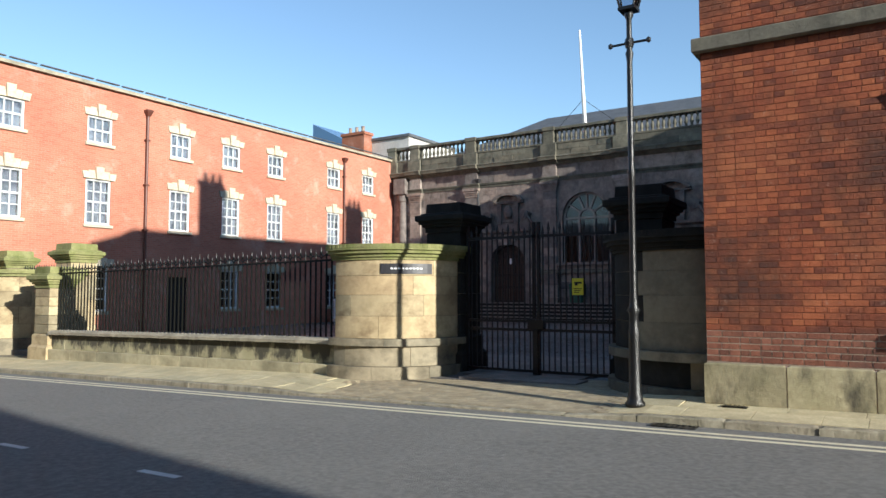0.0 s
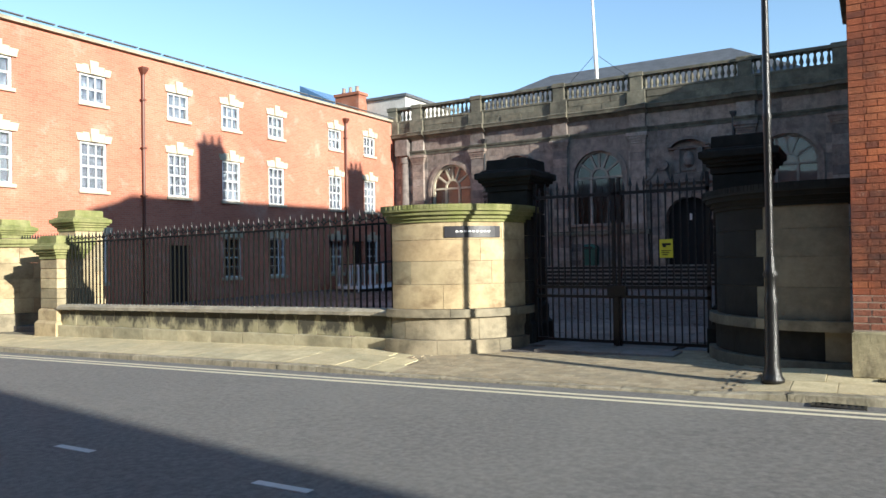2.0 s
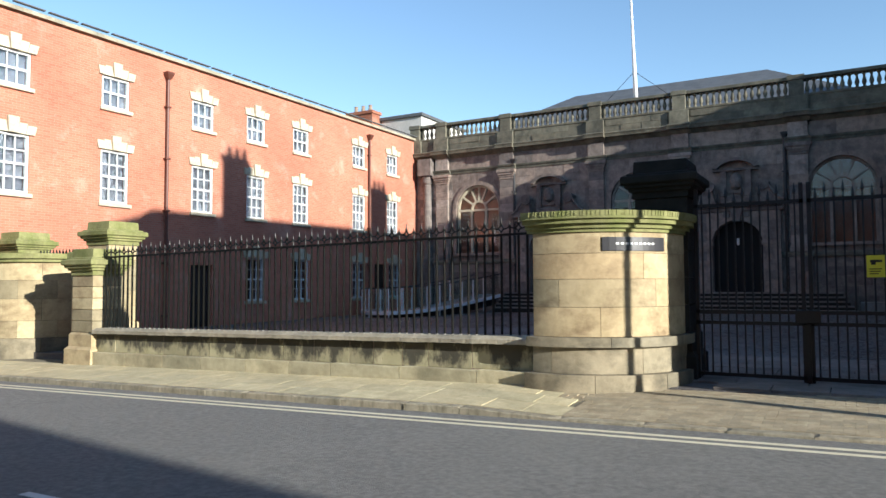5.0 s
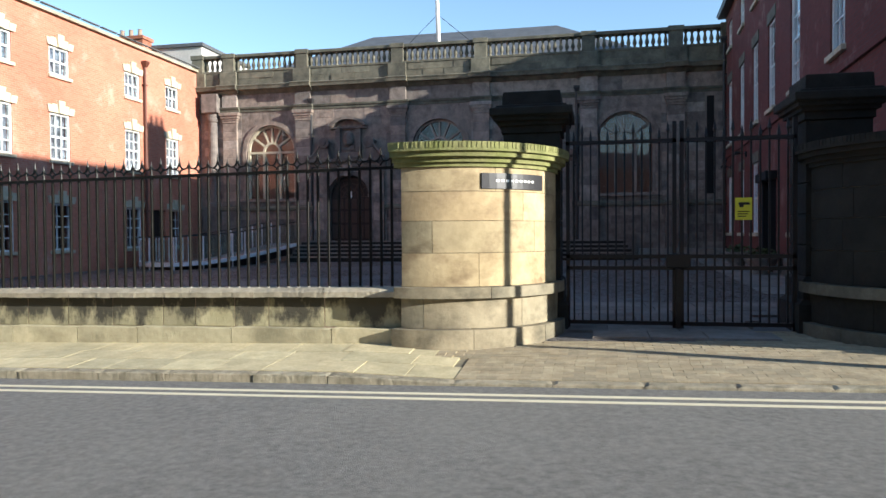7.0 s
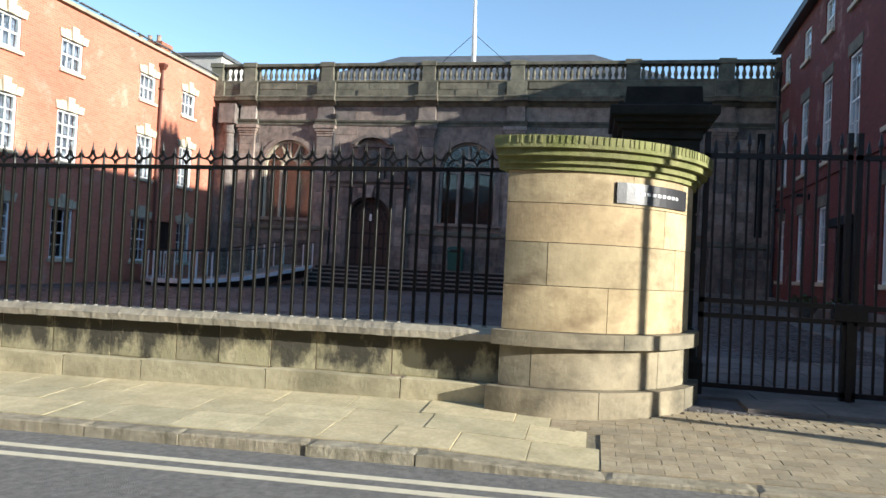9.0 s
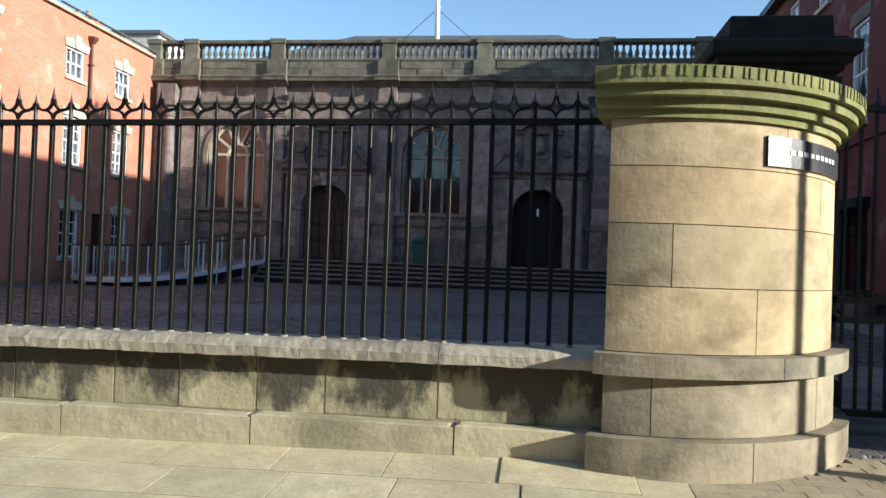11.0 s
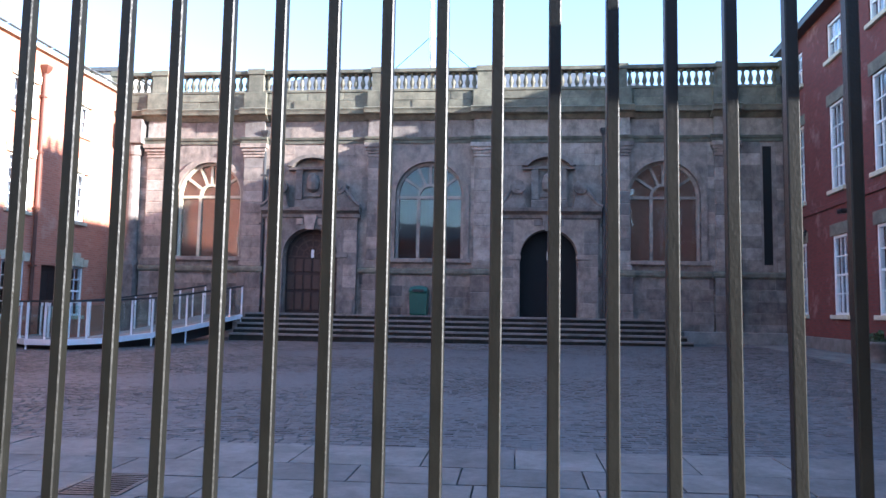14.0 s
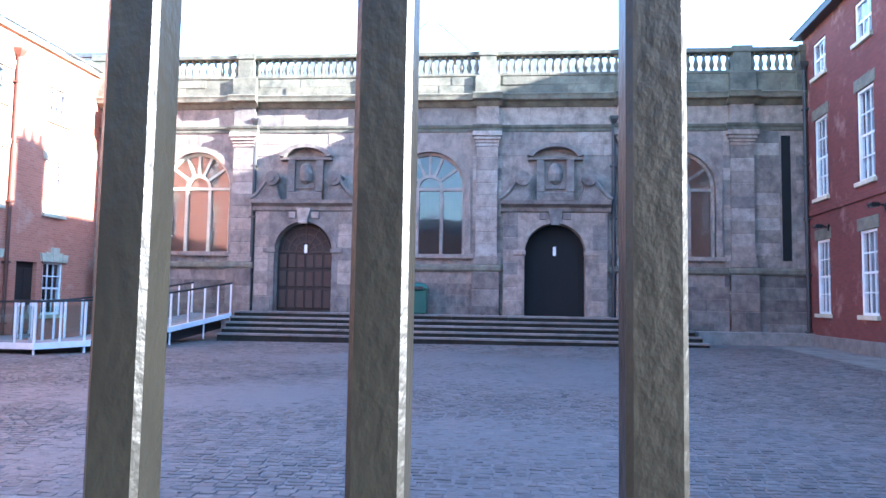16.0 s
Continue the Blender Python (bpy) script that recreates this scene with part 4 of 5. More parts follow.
bx(bm, 0, 24.2, -0.07, 0.02, -0.2, 0.75, 0.01)
part("plinth", bm, STEPSTONE, east)
bm = bmesh.new()
prism(bm, [(-0.32, 10.42), (0.4, 10.42), (0.4, 10.62), (-0.32, 10.62)], 0, 24.2, "x")
part("eave_board", bm, DARKPIPE, east)
bm = bmesh.new()
prism(bm, [(-0.34, 10.62), (9.2, 10.62), (4.4, 13.2)], -0.4, 24.2, "x")
for v in bm.verts:
    if v.co.z > 12:
        v.co.z -= 0.6 * v.co.x / 24.2
part("roof", bm, SLATE, east)
downpipe(east, 0.35, 0.3, 9.6, DARKPIPE, 0.06)
for u in (10.9, 20.4):
    bm = bmesh.new()
    bx(bm, u - 0.6, u + 0.6, 3.7, 4.9, 11.6, 14.6)
    bx(bm, u - 0.68, u + 0.68, 3.62, 4.98, 14.6, 14.8)
    for i in range(3):
        lathe(bm, [(0.14, 14.8), (0.11, 15.3), (0.13, 15.32)], 8, u - 0.38 + 0.38 * i, 4.3)
    part("chimney", bm, BRICK_SHADED, east, "brick chimney stack with pots")

# ---------------------------------------------------------------- the old brick house at the street corner
house = thing("corner_house", pose(5.62, 1.02, 0), "old dark red brick house on a stone plinth with sooty patches", "house")
holes = [(2.28, 3.9, 1.22, 3.52), (2.63, 3.6, 5.0, 7.0)]
bm = bmesh.new()
wall_mesh(bm, 0, 11, 0.0, 10.5, 0.4, holes)
bx(bm, 0, 0.4, 0.4, 1.9, 0.0, 10.5)
part("wall", bm, MORTAR, house)
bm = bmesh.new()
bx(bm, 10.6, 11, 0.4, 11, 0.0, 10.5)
# added sheet behind the windows, coloured dark as an unlit room
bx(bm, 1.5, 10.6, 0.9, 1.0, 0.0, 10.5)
part("inner_wall", bm, ROOMDARK, house)
sash(house, 3.09, 1.62, 1.22, 3.52, 3, 4, 0.12, "wedge", False, 0.5, "large white painted sash window, pale blind behind its lower half")
sash(house, 3.115, 0.97, 5.0, 7.0, 2, 4, 0.12, "wedge", False)
bm = bmesh.new()
bx(bm, 2.16, 4.02, -0.1, 0.14, 1.04, 1.22, 0.012)
part("sill", bm, SOOTSTONE, house)
bm = bmesh.new()
bx(bm, -0.09, 11, -0.1, 0.05, 4.68, 4.86, 0.012)
bx(bm, -0.09, 0.05, 0.05, 1.9, 4.68, 4.86, 0.012)
part("string_course", bm, SOOTSTONE, house, "projecting dark grey stone string course")
bm = bmesh.new()
prism(bm, [(-0.3, 10.5), (5.0, 12.55), (11.3, 10.5)], -0.3, 1.2)
part("roof", bm, SLATE, house)

# ---------------------------------------------------------------- gateway: curved walls, piers, gates
YF, ZC = 1.72, 0.80


def zc(x):
    return ZC + 0.012 * (x + 1)


def ring_block(bm, cx, cy, r0, r1, a0, a1, z0, z1, seg=3, cut=0.0):
    """A block of a curved wall between two radii and two angles."""
    ins, outs = [], []
    for i in range(seg + 1):
        t = radians(a0 + (a1 - a0) * i / seg)
        c, s = math.cos(t), math.sin(t)
        ins.append(((cx + r0 * c, cy + r0 * s)))
        outs.append(((cx + r1 * c, cy + r1 * s)))
    prism(bm, outs + ins[::-1], z0, z1, "z")


CX, CY, R = -0.62, 2.86, 1.43


def quadrant(mirror, label, stone, cap):
    """A wall that sweeps from the street back to the gate pier, in courses, with a moulded base and a weathered cap."""
    top = thing("curved_gate_wall", pose(0, 0, 0), label, "wall", "curved gate walls")

    def angle(a):
        return 180 - a if mirror else a

    cx = 4.7 - CX if mirror else CX

    def block(name, a0, a1, z0, z1, r, mat, seg=4, inner=0.55):
        bm = bmesh.new()
        seg = max(3, round((a1 - a0) / 1.4))
        g = 0.12
        ring_block(bm, cx, CY, r - inner, r, angle(a0 + g), angle(a1 - g), z0 + 0.003, z1 - 0.003, seg)
        return part(name, bm, mat, top)

    s0, s1 = 259, 372
    base = 0.0 if not mirror else 0.08
    for a0, a1 in ((s0 - 3, 292), (292, 330), (330, s1)):
        block("base_stone", a0, a1, base, 0.34, R + 0.12, LOWSTONE if not mirror else stone, 5, 0.6)
    # mirrored wall: one stone, coloured tan where lit and dark where shaded
    for a0, a1 in ((s0, 270), (270, 318), (318, s1)):
        block("stone", a0, a1, 0.34, 0.69, R + 0.025, LOWSTONE if not mirror else TANWALL if a0 == s0 else SHADEDSTONE, 6)
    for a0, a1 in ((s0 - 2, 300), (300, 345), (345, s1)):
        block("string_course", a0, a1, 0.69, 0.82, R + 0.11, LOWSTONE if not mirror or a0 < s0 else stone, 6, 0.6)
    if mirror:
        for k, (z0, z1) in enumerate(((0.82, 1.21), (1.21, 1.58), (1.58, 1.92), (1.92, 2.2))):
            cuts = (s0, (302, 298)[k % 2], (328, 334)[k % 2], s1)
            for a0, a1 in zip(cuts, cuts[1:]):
                block("stone", a0, a1, z0, z1, R, TANWALL if a0 == s0 else SHADEDSTONE, 6)
    rows = () if mirror else ((0.82, 1.21, (s0, 295.7, 338, s1)), (1.21, 1.58, (s0, 274, 328, s1)), (1.58, 1.92, (s0, 320, s1)), (1.92, 2.2, (s0, 304, 336, s1)))
    for z0, z1, cuts in rows:
        for a0, a1 in zip(cuts, cuts[1:]):
            block("stone", a0, a1, z0, z1, R, ASHLAR_BROWN if z0 == 1.58 and a0 < 300 else stone, 6)
    core = bmesh.new()
    ring_block(core, cx, CY, R - 0.5, R - 0.012, angle(s0 + 0.4), angle(s1 - 0.4), 0.1, 2.2, 12)
    part("mortar_core", core, JOINT, top)
    for z0, z1, o in ((2.2, 2.25, 0.03), (2.25, 2.31, 0.07), (2.31, 2.37, 0.13), (2.37, 2.47, 0.17)):
        bm = bmesh.new()
        ring_block(bm, cx, CY, R - 0.6, R + o, angle(s0 - 3), angle(s1), z0, z1 + 0.003, 76)
        part("cap_moulding", bm, cap, top)
    bm = bmesh.new()
    tool = random.Random(8)
    for i in range(56):
        t = radians(angle(s0 + 2 + 106 * (i + tool.uniform(-0.25, 0.25)) / 55))
        r = R + 0.177
        x, y = cx + r * math.cos(t), CY + r * math.sin(t)
        q = Matrix.Translation((x, y, 2.44)) @ Matrix.Rotation(t, 4, "Z")
        vs = [q @ Vector(p) for p in ((0.0, -0.01, -0.035), (0.0, 0.01, -0.035), (0.0, 0.008, 0.03), (0.0, -0.006, 0.03), (-0.02, -0.01, -0.035), (-0.02, 0.01, -0.035), (-0.02, 0.01, 0.03), (-0.02, -0.01, 0.03))]
        v = [bm.verts.new(p) for p in vs]
        for f in ((0, 1, 2, 3), (7, 6, 5, 4), (0, 4, 5, 1), (1, 5, 6, 2), (2, 6, 7, 3), (3, 7, 4, 0)):
            bm.faces.new([v[i] for i in f])
    tagged(part("cap_tooling", bm, cap, top), kind="stuff")
    return top, cx, angle


left_wall, lcx, lang = quadrant(False, "curved pale sandstone gate wall with a mossy cap", ASHLAR, MOSS)
right_wall, rcx, rang = quadrant(True, "curved sooty sandstone gate wall, shade put into its dark stones and cap", SOOTSTONE, SHADEDSTONE)
sign = thing("street_sign", pose(0, 0, 0), "long dark sign with white lettering fixed to the curved wall", "sign")
bm = bmesh.new()
ring_block(bm, CX, CY, R + 0.002, R + 0.02, 297, 334, 1.95, 2.13, 10)
part("plate", bm, SIGN, sign)
bm = bmesh.new()
for i in range(9):
    a = 304 + i * 2.6
    ring_block(bm, CX, CY, R + 0.02, R + 0.024, a, a + 1.7, 2.03, 2.058, 1)
part("lettering", bm, LETTER, sign, "white lettering bars")


def gate_pier(x, y, w, h, label, mat, capmat, base):
    """A square pier with a plinth, panelled shaft and a stepped overhanging cap."""
    p = thing("gate_pier", pose(x, y, base), label, "pier", "gate piers")
    bm = bmesh.new()
    square_lathe(bm, [(w / 2 + 0.1, 0), (w / 2 + 0.1, 0.4), (w / 2 + 0.04, 0.46), (w / 2 + 0.04, 0.7), (w / 2, 0.74)])
    part("plinth", bm, mat, p)
    z = 0.74
    n = 5
    for i in range(n):
        bm = bmesh.new()
        z1 = 0.74 + (h - 0.55 - 0.74) * (i + 1) / n
        bx(bm, -w / 2, w / 2, -w / 2, w / 2, z + 0.003, z1 - 0.003, 0.012)
        part("stone", bm, mat, p)
        z = z1
    bm = bmesh.new()
    k = h - 0.55
    square_lathe(bm, [(w / 2 + o, k + a) for o, a in ((0.0, 0.0), (0.025, 0.004), (0.025, 0.085), (0.04, 0.1), (0.07, 0.105), (0.07, 0.145), (0.115, 0.16), (0.12, 0.205), (0.155, 0.215), (0.165, 0.23), (0.165, 0.31), (0.15, 0.325), (0.09, 0.335), (0.085, 0.36), (0.015, 0.375), (0.005, 0.54), (-0.01, 0.55))])
    part("cap", bm, capmat, p, "stepped stone cap")
    return p


gate_pier(0.5, 3.25, 0.74, 3.2, "tall sooty stone gate pier with a stepped cap, shade darkened into its colour", SHADEDSTONE, SHADEDSTONE, 0.1)
gate_pier(4.2, 3.25, 0.74, 3.2, "tall sooty stone gate pier with a stepped cap, shade darkened into its colour", SHADEDSTONE, SHADEDSTONE, 0.14)


def spear(bm, x, y, z0, z1, r):
    """A square bar with a spear tip."""
    square_lathe(bm, [(r, z0), (r, z1 - 0.16), (r * 1.9, z1 - 0.13), (r * 1.5, z1 - 0.1), (r * 0.9, z1 - 0.05), (0.001, z1)], x, y)


gates = thing("iron_gates", pose(0, 0, 0), "tall closed black iron double gates with spear tops", "gate")
for x0, x1 in ((0.94, 2.33), (2.37, 3.76)):
    bm = bmesh.new()
    for z in (0.24, 0.95, 1.1, 2.58):
        bx(bm, x0, x1, 2.97, 3.03, z, z + 0.05)
    for x in (x0, x1 - 0.05):
        bx(bm, x, x + 0.05, 2.97, 3.03, 0.18, 2.85)
    leaf = part("gate_frame", bm, BLACK, gates)
    n = 12
    for i in range(n):
        x = x0 + 0.05 + (x1 - x0 - 0.1) * (i + 0.5) / n
        bm = bmesh.new()
        spear(bm, x, 3.0, 0.26, 2.86 if i % 2 else 2.78, 0.011)
        part("bar", bm, BLACK, leaf)
bm = bmesh.new()
bx(bm, 2.2, 2.5, 2.94, 3.06, 0.98, 1.16, 0.01)
part("lock_box", bm, BLACK, gates)
bm = bmesh.new()
bx(bm, 2.32, 2.38, 2.95, 3.05, 0.14, 1.0)
part("drop_bolt", bm, BLACK, gates)
notice = thing("warning_sign", pose(3.13, 2.955, 1.72), "small yellow warning sign wired to the gate bars", "sign")
bm = bmesh.new()
bx(bm, -0.1, 0.1, -0.006, 0.0, -0.14, 0.14)
part("plate", bm, YELLOW, notice)
bm = bmesh.new()
bx(bm, -0.06, 0.07, -0.009, -0.006, 0.05, 0.08)
bx(bm, -0.05, 0.0, -0.009, -0.006, 0.02, 0.05)
for i in range(3):
    bx(bm, -0.07, 0.07 - 0.02 * i, -0.009, -0.006, -0.04 - 0.03 * i, -0.028 - 0.03 * i)
part("lettering", bm, BLACK, notice)

# ---------------------------------------------------------------- railing on the dwarf wall
railing = thing("iron_railing", pose(0, 0, 0), "black iron railing with arched spear tips on a low wall", "railing")
bar = bmesh.new()
prism(bar, [(x, y) for sx, sy, flip in ((1, 1, 0), (-1, 1, 1), (-1, -1, 0), (1, -1, 1)) for x, y in (((sx * 0.0145, sy * 0.0115), (sx * 0.0115, sy * 0.0145)) if not flip else ((sx * 0.0115, sy * 0.0145), (sx * 0.0145, sy * 0.0115)))], 0.0, 1.44, "z")
bar_me = None
heads = []
B0, BS = -2.822, 0.134
first, last = -56, 13
for k in range(first, last + 1):
    x = B0 + BS * k
    z = zc(x)
    if bar_me is None:
        o = part("bar", bar, IRON, railing)
        bar_me = o.data
    else:
        o = new("bar", bar_me)
        o.parent = railing
    o.location = (x, YF, z)
seal = bmesh.new()
lathe(seal, [(0.027, -0.012), (0.025, 0.004), (0.02, 0.009), (0.012, 0.012)], 7)
seal_me = None
rng = random.Random(2)
for k in range(first, last + 1):
    x = B0 + BS * k
    if seal_me is None:
        o = part("lead_seal", seal, LEAD, railing)
        seal_me = o.data
    else:
        o = new("lead_seal", seal_me)
        o.parent = railing
    o.location, o.rotation_euler, o.scale = (x, YF, zc(x)), (0, 0, rng.uniform(0, 6)), (rng.uniform(0.8, 1.15), rng.uniform(0.8, 1.15), rng.uniform(0.6, 1.3))
top = bmesh.new()
prism(top, [(YF - 0.026, -0.018), (YF + 0.026, -0.018), (YF + 0.026, 0.018), (YF - 0.026, 0.018)], -10.45, -0.88, "x")
for v in top.verts:
    v.co.z += zc(v.co.x) + 1.43
part("top_rail", top, IRON, railing)
tall, low, arch = bmesh.new(), bmesh.new(), bmesh.new()
HB = BS / 2


def sweep(bm, pts, w=0.008, t=0.011):
    """A thin flat bar bent along points of the x-z plane."""
    for (x0, z0), (x1, z1) in zip(pts, pts[1:]):
        d = Vector((x1 - x0, z1 - z0)).normalized()
        n = (-d.y * w, d.x * w)
        prism(bm, [(x0 - n[0], z0 - n[1]), (x1 - n[0], z1 - n[1]), (x1 + n[0], z1 + n[1]), (x0 + n[0], z0 + n[1])], -t, t)


lathe(tall, [(0.012, 0.13), (0.017, 0.15), (0.009, 0.19), (0.0005, 0.25)], 6)
lathe(low, [(0.0145, 0.0), (0.0145, 0.1), (0.016, 0.115), (0.008, 0.145), (0.0005, 0.19)], 6)
for s in (-1, 1):
    up = [(s * (HB - HB * math.cos(a)), 0.012 + 0.058 * math.sin(a)) for a in (0, 0.4, 0.8, 1.2, 1.57)]
    sweep(arch, up)
    sweep(tall, [(s * (HB - (HB - 0.006) * math.cos(a)), 0.15 - 0.08 * math.sin(a)) for a in (0, 0.4, 0.8, 1.2, 1.57)])
    sweep(low, [(s * (HB - (HB - 0.008) * math.cos(a)), 0.118 - 0.048 * math.sin(a)) for a in (0, 0.5, 1.0, 1.57)])
tall_o, low_o, arch_o = part("spear_head", tall, IRON, railing), part("spear_head", low, IRON, railing), part("scroll", arch, IRON, railing)
for kind, ob in (("t", tall_o), ("l", low_o), ("a", arch_o)):
    used = False
    for k in range(first, last + 1):
        x = B0 + BS * k
        if (kind == "t") == (k % 2 == 0) if kind != "a" else k % 2 == 0:
            if not used:
                o, used = ob, True
            else:
                o = new(ob.name.split(".")[0], ob.data)
                o.parent = railing
            o.location = (x, YF, zc(x) + 1.445)

dwarf = tagged(new("dwarf_wall"), "low stained sandstone wall with a worn coping under the railing", "wall", "", "structure")
bm = bmesh.new()
strip(bm, [-10.4, -0.85], [1.586, 1.98], lambda x, y: zc(x) - 0.08, 0.95)
part("wall_core", bm, LIME, dwarf)
rng = random.Random(11)
cuts = [-10.4]
while cuts[-1] < -1.4:
    cuts.append(cuts[-1] + rng.uniform(0.42, 0.8))
cuts[-1] = -0.86
for a, b in zip(cuts, cuts[1:]):
    x = (a + b) / 2
    z = zc(x)
    piece("stone", unit_of(SOOTED_SHADED, 0.03), dwarf, x, 1.659 + rng.uniform(-0.003, 0.003), z - 0.29, b - a - 0.014, 0.16, 0.37)
cuts = [-10.4]
while cuts[-1] < -1.6:
    cuts.append(cuts[-1] + rng.uniform(0.7, 1.3))
cuts[-1] = -0.86
for a, b in zip(cuts, cuts[1:]):
    x = (a + b) / 2
    zb = pz(x, 1.5)
    zt = zc(x) - 0.475
    piece("base_stone", unit_of(BASESTONE, 0.03), dwarf, x, 1.6, (zb + zt) / 2 - 0.05, b - a - 0.01, 0.26, zt - zb + 0.1)
cuts = [-10.4, -9.4, -8.2, -7.1, -6.2, -5.2, -4.4, -3.62, -2.76, -1.88, -0.86]
for i, (a, b) in enumerate(zip(cuts, cuts[1:])):
    x = (a + b) / 2
    bm = bmesh.new()
    prism(bm, [(-0.255, -0.105), (0.25, -0.105), (0.25, -0.03), (0.18, 0.0), (-0.18, 0.0), (-0.255, -0.045)], a - x + 0.002, b - x - 0.002, "x")
    bmesh.ops.subdivide_edges(bm, edges=[e for e in bm.edges if abs(e.verts[0].co.x - e.verts[1].co.x) > 0.1], cuts=25, use_grid_fill=True)
    for v in bm.verts:
        v.co.z += zc(v.co.x + x)
        d = noise.noise_vector(Vector((v.co.x + x, v.co.y, v.co.z)) * 7)
        e = noise.noise_vector(Vector((v.co.x + x, v.co.y, v.co.z)) * 23)
        v.co += Vector((0, d.y, d.z)) * 0.006 + Vector((0, e.y, e.z)) * 0.005
    o = part("coping_stone", bm, COPING, dwarf)
    o.location = (x, YF, 0)

# ---------------------------------------------------------------- the narrow gateway at the wall's far end
gate_pier(-12.2, 3.2, 0.76, 3.05, "sunlit mossy stone gate pier with a stepped cap", ASHLAR, MOSS, -0.02)
gate_pier(-16.0, 3.35, 0.8, 3.05, "sunlit mossy stone gate pier with a stepped cap", ASHLAR, MOSS, -0.1)
gate_pier(-10.8, 1.85, 0.66, 2.45, "low stone end pier with a mossy cap", ASHLAR, MOSS, -0.15)
curve = thing("curved_gate_wall", pose(0, 0, 0), "short curved sandstone wall with a mossy cap", "wall", "curved gate walls")
bm = bmesh.new()
bx(bm, -11.75, -11.3, 1.9, 3.0, -0.2, 2.1)
part("stone", bm, ASHLAR, curve)
bm = bmesh.new()
bx(bm, -11.85, -11.2, 1.85, 3.0, 2.1, 2.28, 0.03)
part("cap", bm, MOSS, curve)
flank = tagged(new("street_wall"), "sandstone street wall with a mossy coping", "wall", "", "structure")
bm = bmesh.new()
bx(bm, -30, -14.5, 1.7, 2.2, -0.6, 2.1)
part("wall_core", bm, JOINT, flank)
for z0, z1, n in ((-0.5, 0.35, 9), (0.35, 0.75, 11), (0.75, 1.25, 10), (1.25, 2.1, 7)):
    for i in range(n):
        a, b = -30 + 15.5 * i / n, -30 + 15.5 * (i + 1) / n
        piece("stone", unit_of(ASHLAR, 0.02), flank, (a + b) / 2, 1.72, (z0 + z1) / 2, b - a - 0.01, 0.16 if z0 > 0.3 else 0.3, z1 - z0 - 0.01)
bm = bmesh.new()
prism(bm, [(1.55, 2.1), (1.5, 2.16), (1.48, 2.24), (1.6, 2.3), (2.3, 2.3), (2.4, 2.1)], -30, -14.5, "x")
part("coping", bm, MOSS, flank)
sweep_wall = thing("curved_gate_wall", pose(-14.5, 2.94, 0), "curved sandstone wall with a mossy cap beside the narrow gateway", "wall", "curved gate walls")
for k, (z0, z1, o) in enumerate(((-0.5, 0.35, 0.07), (0.35, 0.75, 0.0), (0.75, 1.25, 0.0), (1.25, 1.68, 0.0), (1.68, 2.1, 0.0))):
    for a0, a1 in ((270, 306), (306, 342), (342, 368)) if k % 2 else ((270, 290), (290, 328), (328, 368)):
        bm = bmesh.new()
        ring_block(bm, 0, 0, 0.85, 1.3 + o, a0 + 0.15, a1 - 0.15, z0 + 0.003, z1 - 0.003, 14)
        part("stone", bm, ASHLAR if k else LOWSTONE, sweep_wall)
for z0, z1, o in ((2.1, 2.18, 0.08), (2.18, 2.3, 0.15)):
    bm = bmesh.new()
    ring_block(bm, 0, 0, 0.75, 1.3 + o, 270, 368, z0, z1, 40)
    part("cap_moulding", bm, MOSS, sweep_wall)
plate = thing("name_plate", pose(-15.6, 1.62, 1.82), "small dark name plate on the street wall", "sign")
bm = bmesh.new()
bx(bm, -0.65, 0.65, -0.02, 0.02, -0.09, 0.09)
part("plate", bm, SIGN, plate)
bm = bmesh.new()
for i in range(9):
    bx(bm, -0.5 + 0.11 * i, -0.42 + 0.11 * i, -0.024, -0.02, -0.03, 0.03)
part("lettering", bm, LETTER, plate)
small_gate = thing("iron_gate", pose(0, 0, 0), "narrow black iron side gate with spear tops", "gate")
bm = bmesh.new()
for z in (0.1, 1.0, 2.25):
    bx(bm, -15.55, -12.6, 3.44, 3.5, z, z + 0.05)
leaf = part("gate_frame", bm, BLACK, small_gate)
for i in range(22):
    bm = bmesh.new()
    spear(bm, -15.5 + 2.85 * i / 21, 3.47, 0.1, 2.5, 0.012)
    part("bar", bm, BLACK, leaf)

# ---------------------------------------------------------------- street lamp
lamp = thing("street_lamp", pose(4.845, 0.565, pz(4.845, 0.565)), "black cast iron street lamp with a glazed lantern", "street lamp")
bm = bmesh.new()
lathe(bm, [(0.125, 0), (0.125, 0.05), (0.1, 0.08), (0.095, 0.12), (0.075, 0.2), (0.07, 0.85), (0.075, 0.92), (0.06, 0.98), (0.058, 1.15), (0.082, 1.2), (0.055, 1.26), (0.05, 1.35), (0.042, 1.45), (0.04, 2.9), (0.052, 2.95), (0.04, 3.0), (0.036, 4.4), (0.052, 4.5), (0.036, 4.55), (0.034, 4.95), (0.06, 5.0), (0.05, 5.08)], 14)
part("column", bm, BLACK, lamp, "", True)
bm = bmesh.new()
tube(bm, (-0.24, 0, 4.64), (0.24, 0, 4.64), 0.017, 8)
for s in (-1, 1):
    lathe(bm, [(0.005, 4.6), (0.03, 4.62), (0.03, 4.66), (0.005, 4.68)], 8, s * 0.25, 0)
lathe(bm, [(0.05, 4.58), (0.065, 4.64), (0.05, 4.7)], 10)
part("ladder_bar", bm, BLACK, lamp)
bm = bmesh.new()
for sx in (-1, 1):
    for sy in (-1, 1):
        tube(bm, (sx * 0.09, sy * 0.09, 5.1), (sx * 0.19, sy * 0.19, 5.6), 0.014, 6)
square_lathe(bm, [(0.11, 5.06), (0.11, 5.1)])
